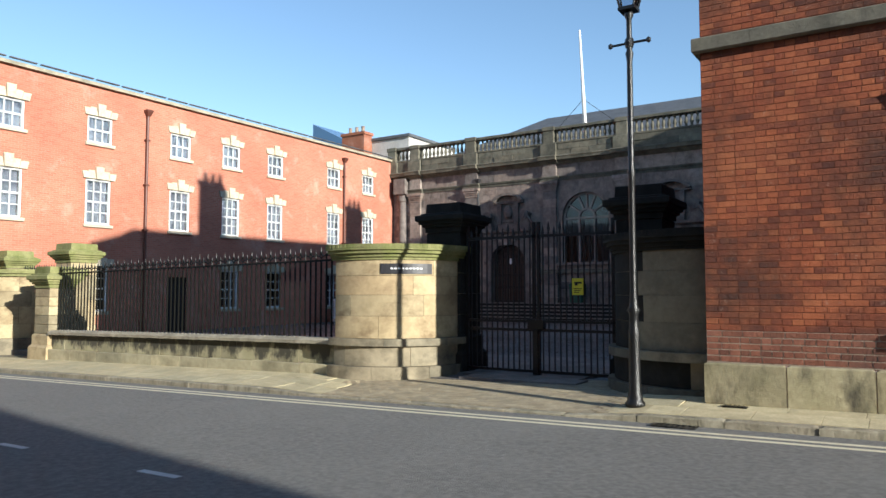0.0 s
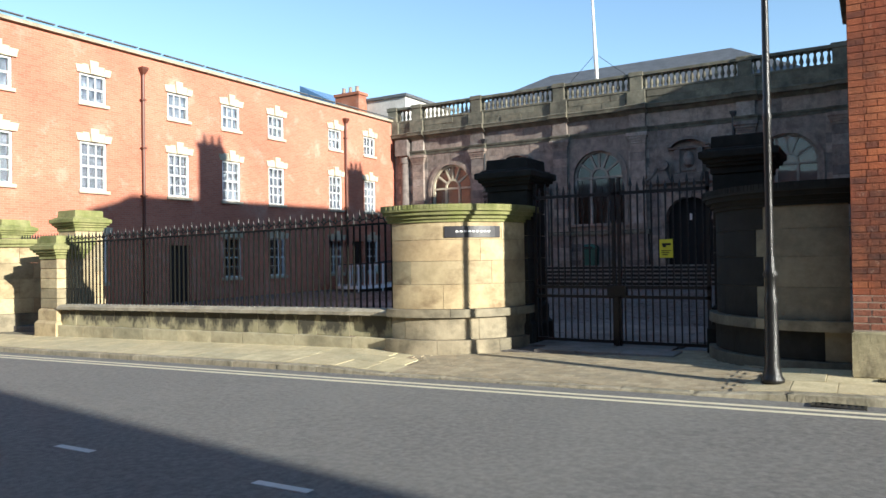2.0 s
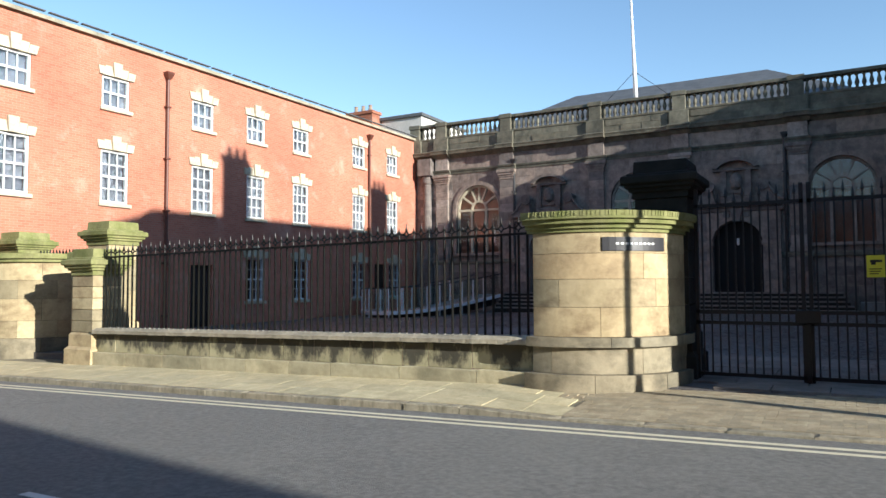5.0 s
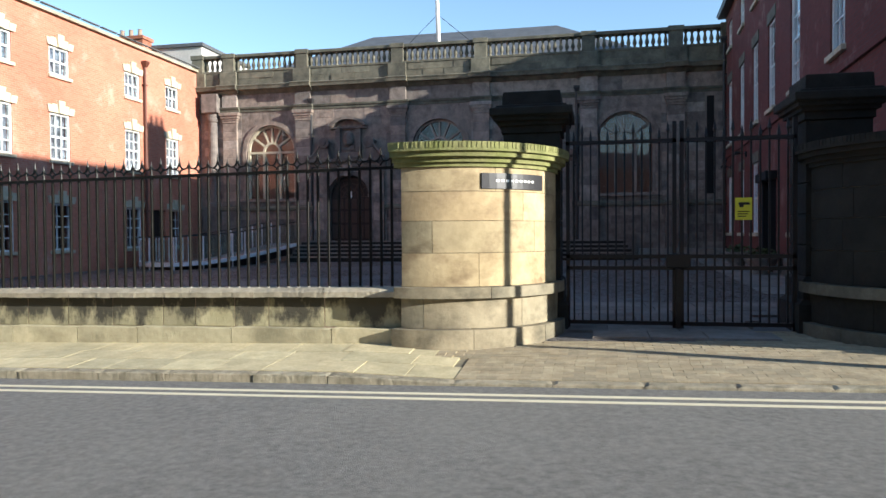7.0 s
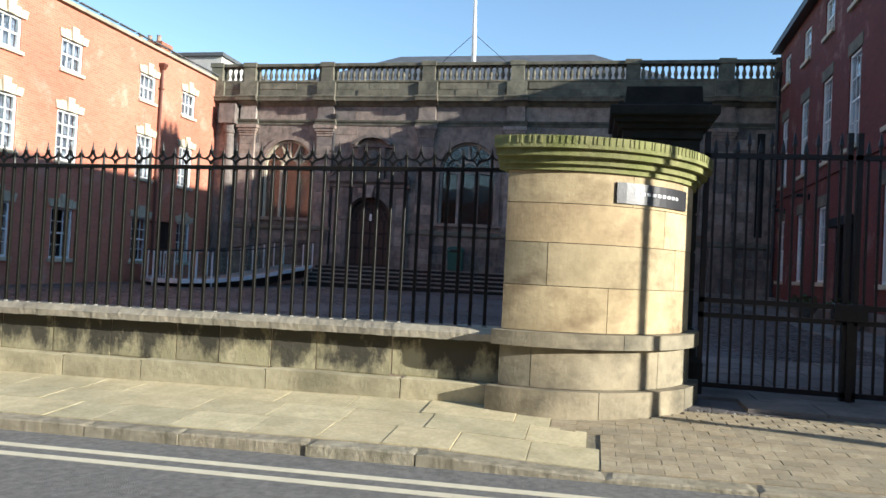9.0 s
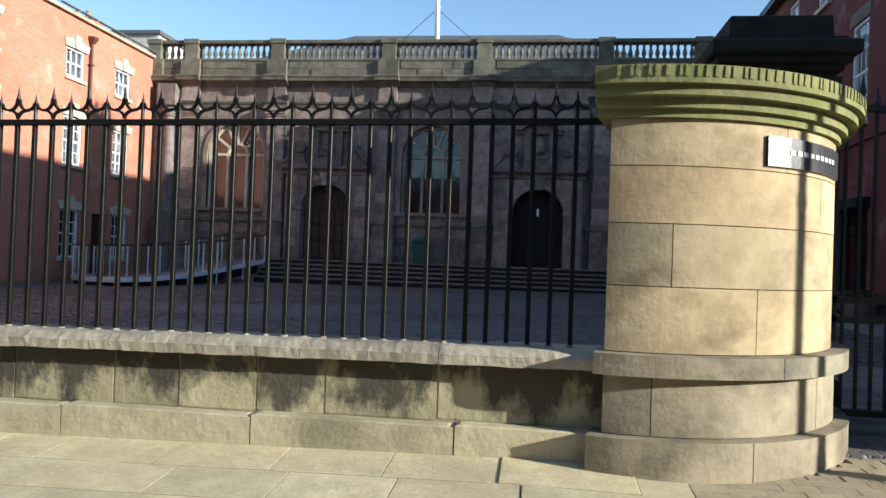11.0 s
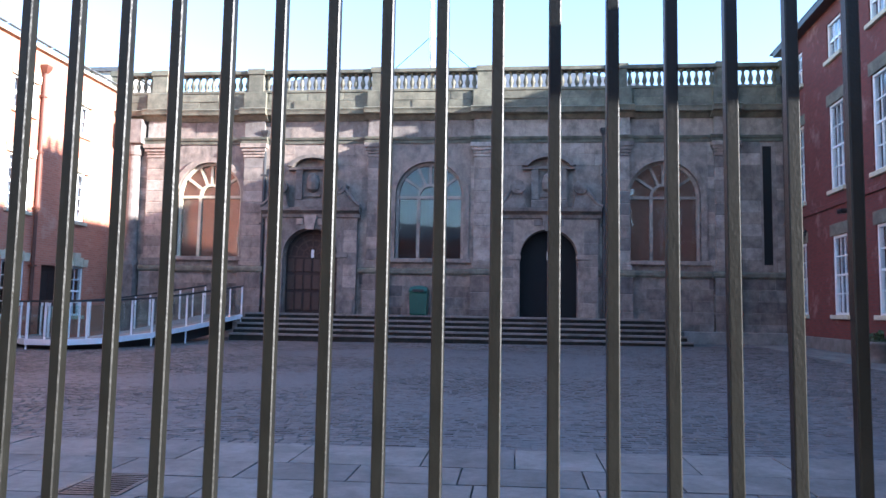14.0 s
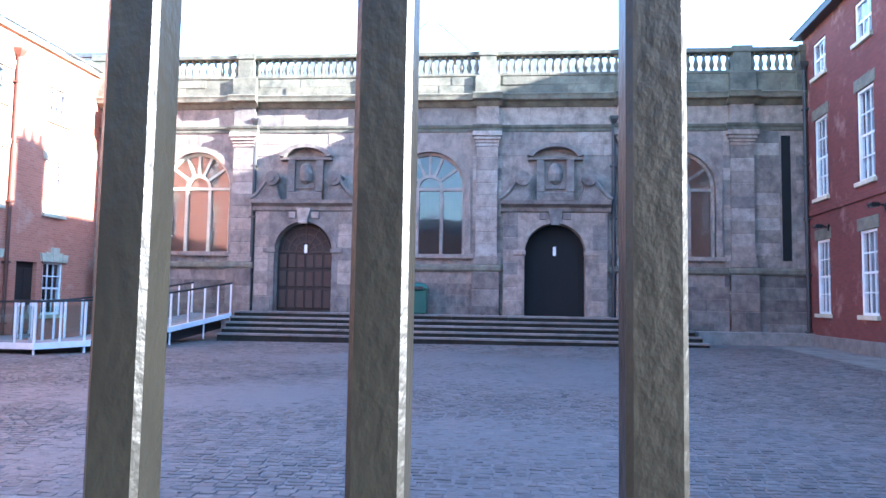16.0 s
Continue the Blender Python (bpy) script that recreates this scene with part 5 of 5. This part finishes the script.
square_lathe(bm, [(0.21, 5.6), (0.22, 5.63), (0.1, 5.78), (0.03, 5.9), (0.001, 5.98)])
lantern = part("lantern", bm, BLACK, lamp)
bm = bmesh.new()
square_lathe(bm, [(0.088, 5.1), (0.188, 5.6)])
part("glass", bm, GLASS, lantern)

# ---------------------------------------------------------------- buildings beyond, and across the street
def block_house(name, x, y, w, d, z0, h, mat, label, ridge=0.0):
    t = thing(name, pose(x, y, z0), label, "building")
    bm = bmesh.new()
    bx(bm, 0, w, 0, d, 0, h)
    part("wall", bm, mat, t)
    bm = bmesh.new()
    if ridge:
        prism(bm, [(-0.2, h), (d + 0.2, h), (d / 2, h + ridge)], -0.2, w + 0.2, "x")
    else:
        bx(bm, -0.15, w + 0.15, -0.15, d + 0.15, h, h + 0.2)
    part("roof", bm, SLATE, t)
    return t


rear = block_house("pale_rear_house", -27.0, 33.0, 5.2, 6, 0, 12.9, RENDER_WALL, "pale rendered house behind the wing")
stack = thing("chimney_stack", pose(-27.2, 32.0, 0), "red brick chimney stack with pots behind the wing", "chimney")
bm = bmesh.new()
bx(bm, 0, 2.1, 0, 0.95, 0, 13.3)
bx(bm, -0.08, 2.18, -0.08, 1.03, 13.3, 13.5)
part("shaft", bm, BRICK_F, stack)
for i in range(3):
    bm = bmesh.new()
    lathe(bm, [(0.15, 13.5), (0.12, 13.95), (0.15, 14.0)], 8, 0.4 + 0.6 * i, 0.5)
    part("pot", bm, TERRA, stack)
modern = thing("glazed_roof_block", pose(-44.2, 47, -0.9), "distant block with a sloping blue glazed roof", "building")
bm = bmesh.new()
prism(bm, [(0, 0), (4.4, 0), (4.4, 18.2), (0, 20.4)], 0, 8)
part("wall", bm, ROOFGLASS, modern)
across = block_house("opposite_terrace", -60, -24, 75, 13.5, -2, 9.6, BRICK_F, "brick terrace across the street", 2.0)
block_house("opposite_tall_house", 15.2, -24, 8.4, 13.5, -1, 14.0, BRICK_F, "tall brick house across the street", 3.0)
side = thing("opposite_lower_house", pose(23.6, -24, 0), "lower brick house across the street", "building")
bm = bmesh.new()
prism(bm, [(0, -1), (4.6, -1), (4.6, 6.9), (0, 9.2)], 0, 13.5)
part("wall", bm, BRICK_F, side)

# ---------------------------------------------------------------- the ramp, the bin and other things in the court
ramp = thing("access_ramp", pose(0, 0, 0), "curved access ramp with a white edge and glass panels", "ramp")
EDGE = ((-17.3, 20.3, 0.4), (-16.2, 18.6, 0.4), (-15.1, 17.6, 0.4), (-13.9, 17.3, 0.42), (-13.15, 18.1, 0.46), (-12.75, 19.6, 0.56), (-12.5, 21.2, 0.71), (-12.25, 22.9, 0.9), (-12.02, 24.4, 1.08))
INNER = ((-17.35, 22.0, 0.4), (-16.6, 20.3, 0.4), (-15.6, 19.2, 0.4), (-14.8, 18.9, 0.42), (-14.4, 19.2, 0.46), (-14.1, 20.2, 0.56), (-13.9, 21.6, 0.71), (-13.65, 23.1, 0.9), (-13.45, 24.6, 1.08))
bm = bmesh.new()
rows = [[bm.verts.new((x, y, z - d)) for x, y, z in line] for line, d in ((EDGE, 0), (INNER, 0), (INNER, 0.12), (EDGE, 0.12))]
for i in range(len(EDGE) - 1):
    for a, b in ((0, 1), (1, 2), (2, 3), (3, 0)):
        bm.faces.new((rows[a][i], rows[a][i + 1], rows[b][i + 1], rows[b][i]))
for i in (0, -1):
    bm.faces.new([r[i] for r in rows])
part("deck", bm, DECK, ramp)


def edge_strip(line, lo, hi, t, material, name, label=""):
    """One bent bar along a line of deck points, from lo to hi above it."""
    bm = bmesh.new()
    rings = []
    for i, (x, y, z) in enumerate(line):
        (xa, ya, _), (xb, yb, _) = line[max(0, i - 1)], line[min(len(line) - 1, i + 1)]
        d = Vector((xb - xa, yb - ya, 0)).normalized()
        n = Vector((d.y, -d.x, 0)) * t
        rings.append([bm.verts.new((x + k * n.x, y + k * n.y, z + h)) for k, h in ((1, lo), (0, lo), (0, hi), (1, hi))])
    bm.faces.new(rings[0])
    bm.faces.new(rings[-1][::-1])
    for a, b in zip(rings, rings[1:]):
        for i in range(4):
            bm.faces.new((a[i], a[(i + 1) % 4], b[(i + 1) % 4], b[i]))
    return part(name, bm, material, ramp, label)


edge_strip(EDGE, -0.12, 0.03, 0.05, ALU, "fascia", "white metal edge")
# added dark strip that paints the shade of the open gap below
edge_strip([(x + 0.25 * (u - x), y + 0.25 * (v - y), z) for (x, y, z), (u, v, w) in zip(EDGE, INNER)], -0.5, -0.12, 0.04, DARKPIPE, "skirt", "dark strip for the shaded gap under the deck")
for line, off in ((EDGE, 0.0), (INNER, 0.0)):
    edge_strip(line, 0.98, 1.03, 0.045, DARKPIPE, "handrail", "dark handrail")
    for i, (x, y, z) in enumerate(line):
        bm = bmesh.new()
        bx(bm, x - 0.024, x + 0.024, y - 0.024, y + 0.024, z - 0.1 if line is EDGE else z, z + 1.0, 0.005)
        bx(bm, x - 0.02, x + 0.02, y - 0.02, y + 0.02, z - 0.6, z - 0.1)
        part("post", bm, ALU, ramp)
        if i:
            x0, y0, z0 = line[i - 1]
            mx, my, mz = (x + x0) / 2, (y + y0) / 2, (z + z0) / 2
            bm = bmesh.new()
            bx(bm, mx - 0.02, mx + 0.02, my - 0.02, my + 0.02, mz, mz + 1.0)
            part("post", bm, ALU, ramp)
            for (ax, ay, az), (bx2, by2, bz2) in (((x0, y0, z0), (mx, my, mz)), ((mx, my, mz), (x, y, z))):
                a, b = Vector((ax, ay, az)), Vector((bx2, by2, bz2))
                d = (b - a).normalized() * 0.06
                n = Vector((d.y, -d.x, 0)).normalized() * 0.004
                bm = bmesh.new()
                v = [bm.verts.new(p + k * n + Vector((0, 0, h))) for h in (0.1, 0.88) for p, k in ((a + d, 1), (b - d, 1), (b - d, -1), (a + d, -1))]
                for f in ((3, 2, 1, 0), (4, 5, 6, 7), (0, 1, 5, 4), (1, 2, 6, 5), (2, 3, 7, 6), (3, 0, 4, 7)):
                    bm.faces.new([v[j] for j in f])
                part("glass_panel", bm, PANEL, ramp)

bin_ = thing("litter_bin", pose(-5.82, 24.95, FL), "dark green plastic litter bin on the landing", "bin")
bm = bmesh.new()
square_lathe(bm, [(0.26, 0), (0.29, 0.05), (0.31, 0.75), (0.29, 0.78)])
part("body", bm, GREEN, bin_)
bm = bmesh.new()
square_lathe(bm, [(0.32, 0.78), (0.33, 0.86), (0.26, 0.98), (0.1, 1.03), (0.001, 1.04)])
hood = part("hood", bm, GREEN, bin_)
bm = bmesh.new()
bx(bm, -0.2, 0.2, -0.345, -0.3, 0.8, 0.9, 0.01)
part("opening", bm, BLACK, bin_)

def planter(x, y, seed, label):
    """A low stone bowl with a clump of leafy plants."""
    t = thing("stone_planter", pose(x, y, cz(x, y)), label, "planter", "planters by the wing")
    bm = bmesh.new()
    lathe(bm, [(0.22, 0), (0.26, 0.04), (0.2, 0.1), (0.32, 0.22), (0.44, 0.4), (0.48, 0.46), (0.48, 0.5), (0.42, 0.5), (0.38, 0.42), (0.05, 0.4)], 18)
    part("bowl", bm, STEPSTONE, t, "grey stone bowl", True)
    r = random.Random(seed)
    bm = bmesh.new()
    for i in range(170):
        a, q = r.uniform(0, 6.28), r.uniform(0.05, 0.42)
        z = 0.44 + r.uniform(0, 0.3) * (1 - q)
        c = Vector((q * math.cos(a), q * math.sin(a), z))
        m = Euler((r.uniform(-0.9, 0.9), r.uniform(-0.9, 0.9), r.uniform(0, 6.28))).to_matrix()
        v = [bm.verts.new(c + m @ Vector(p)) for p in ((-0.02, 0, 0), (0.02, 0, 0), (0.035, 0.05, 0.015), (0, 0.11, 0), (-0.035, 0.05, 0.015))]
        bm.faces.new(v)
    tagged(part("leaves", bm, LEAF, t, "small dark leaves"), kind="stuff")


planter(5.75, 17.4, 3, "low stone bowl planter with dark leafy plants by the wall")
planter(5.7, 13.9, 8, "low stone bowl planter with dark leafy plants by the wall")

for u, z in ((1.9, 4.0), (5.6, 4.15)):
    cam_ = thing("wall_floodlight", east.matrix_basis @ pose(u, -0.06, z), "small dark lamp on a bracket on the brick wall", "wall lamp", "wall lamps")
    bm = bmesh.new()
    bx(bm, -0.05, 0.05, 0.0, 0.06, -0.1, 0.1, 0.01)
    tube(bm, (0, 0.02, 0.02), (0, -0.22, 0.06), 0.02, 6)
    part("bracket", bm, BLACK, cam_)
    bm = bmesh.new()
    bx(bm, -0.13, 0.13, -0.36, -0.16, -0.02, 0.1, 0.03)
    part("housing", bm, BLACK, cam_)

# ---------------------------------------------------------------- laid pieces: court flags, pavement, kerb, plinth, bricks
mesh = unit_of(STEPSTONE, 0.03)
apron = tagged(new("court_flags"), "grey worn stone flags inside the railing", "paving", "", "structure")
rng = random.Random(21)
y = 2.15
while y < 6.1:
    d = rng.uniform(0.5, 0.72)
    x = -11.5 + rng.uniform(0, 0.5)
    while x < 5.2:
        w = rng.uniform(0.6, 1.05)
        if not (x < 0.95 and x + w > -1.9 and y < 2.5) and not (x + w > 3.7 and y < 4):
            zm = cz(x + w / 2, y + d / 2)
            piece("flag", mesh, apron, x + w / 2, y + d / 2, zm + 0.005 + rng.uniform(-0.003, 0.003), w - 0.014, d - 0.014, 0.06, 0.45, -0.45)
        x += w
    y += d

path = tagged(new("court_path"), "pale worn flag path along the brick wing", "paving", "", "structure")
rng = random.Random(23)
y = 8.0
while y < 24.3:
    d = rng.uniform(0.6, 1.0)
    edge = 5.62 + 0.0468 * (y - 1.02)
    for k in (0, 1):
        xm = edge - 0.4 - 0.7 * k
        piece("flag", mesh, path, xm, y + d / 2, cz(xm, y + d / 2) - 0.008 + rng.uniform(-0.002, 0.002), 0.69, d - 0.012, 0.06, 0.49, -0.46)
    y += d

# the court's setts in rows, each a little tilted and worn
rng = random.Random(31)
verts, faces = [], []
near = unit_of(SETT, 0.06)
y, k = 6.25, 0
while y < 23.2:
    d = rng.uniform(0.095, 0.115)
    x = -17.3 + rng.uniform(0, 0.2)
    while x < (4.3 if y > 8 else 5.45) + 0.0468 * (y - 1):
        w = rng.uniform(0.11, 0.18)
        xc, yc = x + w / 2, y + d / 2
        bare = 0.5 + 1.6 * noise.noise(Vector((xc * 0.3, yc * 0.3, 4.0))) + 0.25 * max(0.0, xc - 0.5) + 0.15 * max(0.0, -7 - xc)
        z = cz(xc, yc) - 0.003 + 0.012 * max(0.0, min(1.0, bare)) + rng.uniform(-0.003, 0.003)
        tx, ty = rng.gauss(0, 0.03), rng.gauss(0, 0.045)
        if -6.2 < xc < 1.4 and y < 6.75:
            piece("sett", near, court, xc, yc, z - 0.03, w - 0.012, d - 0.012, 0.06, math.degrees(ty), math.degrees(-tx))
        else:
            n = len(verts)
            for g, h in ((0.006, -0.04), (0.016, 0.0)):
                for sx, sy in ((-1, -1), (1, -1), (1, 1), (-1, 1)):
                    px_, py_ = sx * (w / 2 - g), sy * (d / 2 - g)
                    verts.append((xc + px_, yc + py_, z + h + (tx * px_ + ty * py_ if h == 0.0 else 0.0)))
            faces += [(n + 4, n + 5, n + 6, n + 7)] + [(n + i, n + (i + 1) % 4, n + 4 + (i + 1) % 4, n + 4 + i) for i in range(4)]
        x += w
    y += d
me = bpy.data.meshes.new("setts")
me.from_pydata(verts, [], faces)
me.materials.append(SETT_J)
setts_laid = tagged(new("setts", me), kind="stuff")
setts_laid.parent = court

mesh = unit_of(FLAG, 0.012)
rng = random.Random(4)
tilt = -math.degrees(math.atan(0.02))
for y0, y1 in ((0.17, 0.63), (0.63, 1.05), (1.05, 1.5)):
    x = -18.0 + rng.uniform(0, 0.6)
    while x < 13.5:
        w = rng.uniform(0.42, 0.8)
        lim = -0.03 if y0 < 1.0 else -0.42
        if x < lim < x + w:
            w = lim - x
        if w > 0.12 and not (lim - 0.01 <= x < 4.55) and not (x > 5.4 and y0 > 0.9):
            yc, xc = (y0 + y1) / 2, x + w / 2
            sx = math.degrees(math.atan((pz(x + w, yc) - pz(x, yc)) / w))
            sy = math.degrees(math.atan((pz(xc, y1) - pz(xc, y0)) / (y1 - y0)))
            piece("flag", mesh, pavement, xc, yc, pz(xc, yc) - 0.022 + rng.uniform(-0.001, 0.001), w - 0.006, y1 - y0 - 0.007, 0.05, sy, -sx)
        x += w
mesh = unit_of(KERB, 0.05)
x = -19.0
while x < 15:
    w = rng.uniform(0.75, 1.0)
    if abs(x + w) < 0.45:
        w = -x
    top_z = pz(x + w / 2, 0.06)
    sx = math.degrees(math.atan((pz(x + w, 0.06) - pz(x, 0.06)) / w))
    piece("kerb", mesh, pavement, x + w / 2, 0.075 + rng.uniform(-0.008, 0.008), top_z - 0.104, w - 0.008, 0.17, 0.22, 0, -sx, rng.uniform(-0.4, 0.4))
    x += w
one = unit_of(PAVER, 0.025)
rest = bmesh.new()
count = 0
for j in range(27):
    y = 0.17 + 0.105 * j
    x0 = -0.025 if y + 0.05 < 1.05 else -0.415
    x = x0 + (0.105 if j % 2 else 0)
    if j % 2 and (x0 + 0.05 - CX) ** 2 + (y + 0.05 - CY) ** 2 > (R + 0.1) ** 2:
        piece("paver", one, pavement, x0 + 0.05, y + 0.05, pz(x0 + 0.05, y + 0.05) - 0.02, 0.1, 0.1, 0.05, 3.4, tilt)
    while x < 4.55:
        xc, yc = x + 0.1, y + 0.05
        if not ((xc - CX) ** 2 + (yc - CY) ** 2 < (R + 0.08) ** 2 or (xc - 5.32) ** 2 + (yc - CY) ** 2 < (R + 0.08) ** 2):
            z = pz(xc, yc) + rng.uniform(-0.0015, 0.0015)
            if count < 300 and yc < 1.7:
                piece("paver", one, pavement, xc, yc, z - 0.02, 0.202, 0.102, 0.05, math.degrees(math.atan((pz(xc, yc + 0.05) - pz(xc, yc - 0.05)) / 0.1)), tilt)
                count += 1
            else:
                bx(rest, xc - 0.1005, xc + 0.1005, yc - 0.051, yc + 0.051, z - 0.04, z + 0.004, 0.003)
        x += 0.205
tagged(part("paver", rest, PAVER_FAR, pavement), kind="stuff")

rng = random.Random(9)
x = 0.0
mesh = unit_of(WALLSTONE, 0.03)
while x < 9:
    w = rng.uniform(0.75, 1.15)
    piece("plinth_stone", mesh, house, x + w / 2 - 0.02, 0.05, 0.5, w - 0.014, 0.32, 0.5)
    x += w
bm = bmesh.new()
bx(bm, 0.01, 9.0, -0.098, 0.02, 0.26, 0.742)
part("plinth_joint", bm, LIME, house)
drains = thing("drain_grate", pose(5.98, 0.79, pz(5.98, 0.79) + 0.004), "small dark iron drain cover beside the wall", "drain cover", "wall drains")
bm = bmesh.new()
bx(bm, -0.14, 0.14, -0.06, 0.06, -0.01, 0.012, 0.003)
for i in range(5):
    bx(bm, -0.12 + 0.05 * i, -0.1 + 0.05 * i, -0.045, 0.045, 0.012, 0.018)
part("cover", bm, IRON, drains)
copy_thing(drains, pose(8.15, 0.79, pz(8.15, 0.79) + 0.004))
gully = thing("gully_grate", pose(5.51, -0.12, gz(5.51) + 0.002), "dark iron gully grate at the kerb's foot", "drain cover")
bm = bmesh.new()
wall_mesh(bm, -0.24, 0.24, -0.1, 0.1, 0.012, [(-0.21, 0.21, -0.08, 0.08)])
bmesh.ops.rotate(bm, verts=bm.verts, cent=(0, 0, 0), matrix=Matrix.Rotation(radians(90), 3, "X"))
part("frame", bm, BLACK, gully)
for i in range(7):
    bm = bmesh.new()
    bx(bm, -0.19 + 0.058 * i, -0.16 + 0.058 * i, -0.08, 0.08, -0.002, 0.008)
    part("bar", bm, BLACK, gully)
sides = [(2.28, 3.9, 1.04, 3.52), (2.05, 4.15, 3.5, 3.9), (2.15, 4.03, 1.0, 1.25), (2.63, 3.6, 5.0, 7.4), (-1, 9, 4.66, 4.88)]
course("brick", house, BRICK, 0.0, 4.8, 1.145, 6.5, 0.077, 0.228, sides, 0.006, 0.009, lambda u, v: u < 1.7 and 1.6 < v < 4.2, BRICK_J, random.Random(31), 0.05, 0.52)
course("brick", house, BRICK_LOW, 0.0, 4.8, 0.76, 1.145, 0.077, 0.228, sides, 0.008, 0.014, None, None, random.Random(32), 0.05, 0.52)
bm = bmesh.new()
bx(bm, 0.0, 2.14, -0.003, 0.02, 0.75, 1.145)
bx(bm, 2.14, 4.04, -0.003, 0.02, 0.75, 1.03)
bx(bm, 4.04, 4.8, -0.003, 0.02, 0.75, 1.145)
part("mortar_bed", bm, LIME, house)


# a cast iron cover let into the flags of the court
cover = thing("drain_cover", pose(-5.22, 4.72, cz(-5.22, 4.72) + 0.03, rz=3), "dark cast iron drain cover among the flagstones", "drain cover")
bm = bmesh.new()
for x0, x1, y0, y1 in ((-0.22, 0.22, -0.28, -0.25), (-0.22, 0.22, 0.25, 0.28), (-0.22, -0.19, -0.25, 0.25), (0.19, 0.22, -0.25, 0.25)):
    bx(bm, x0, x1, y0, y1, -0.03, 0.01)
part("frame", bm, BLACK, cover)
bm = bmesh.new()
bx(bm, -0.19, 0.19, -0.25, 0.25, -0.03, 0.004)
for i in range(9):
    bx(bm, -0.17, 0.17, -0.235 + 0.055 * i, -0.21 + 0.055 * i, 0.004, 0.009)
part("plate", bm, BLACK, cover)
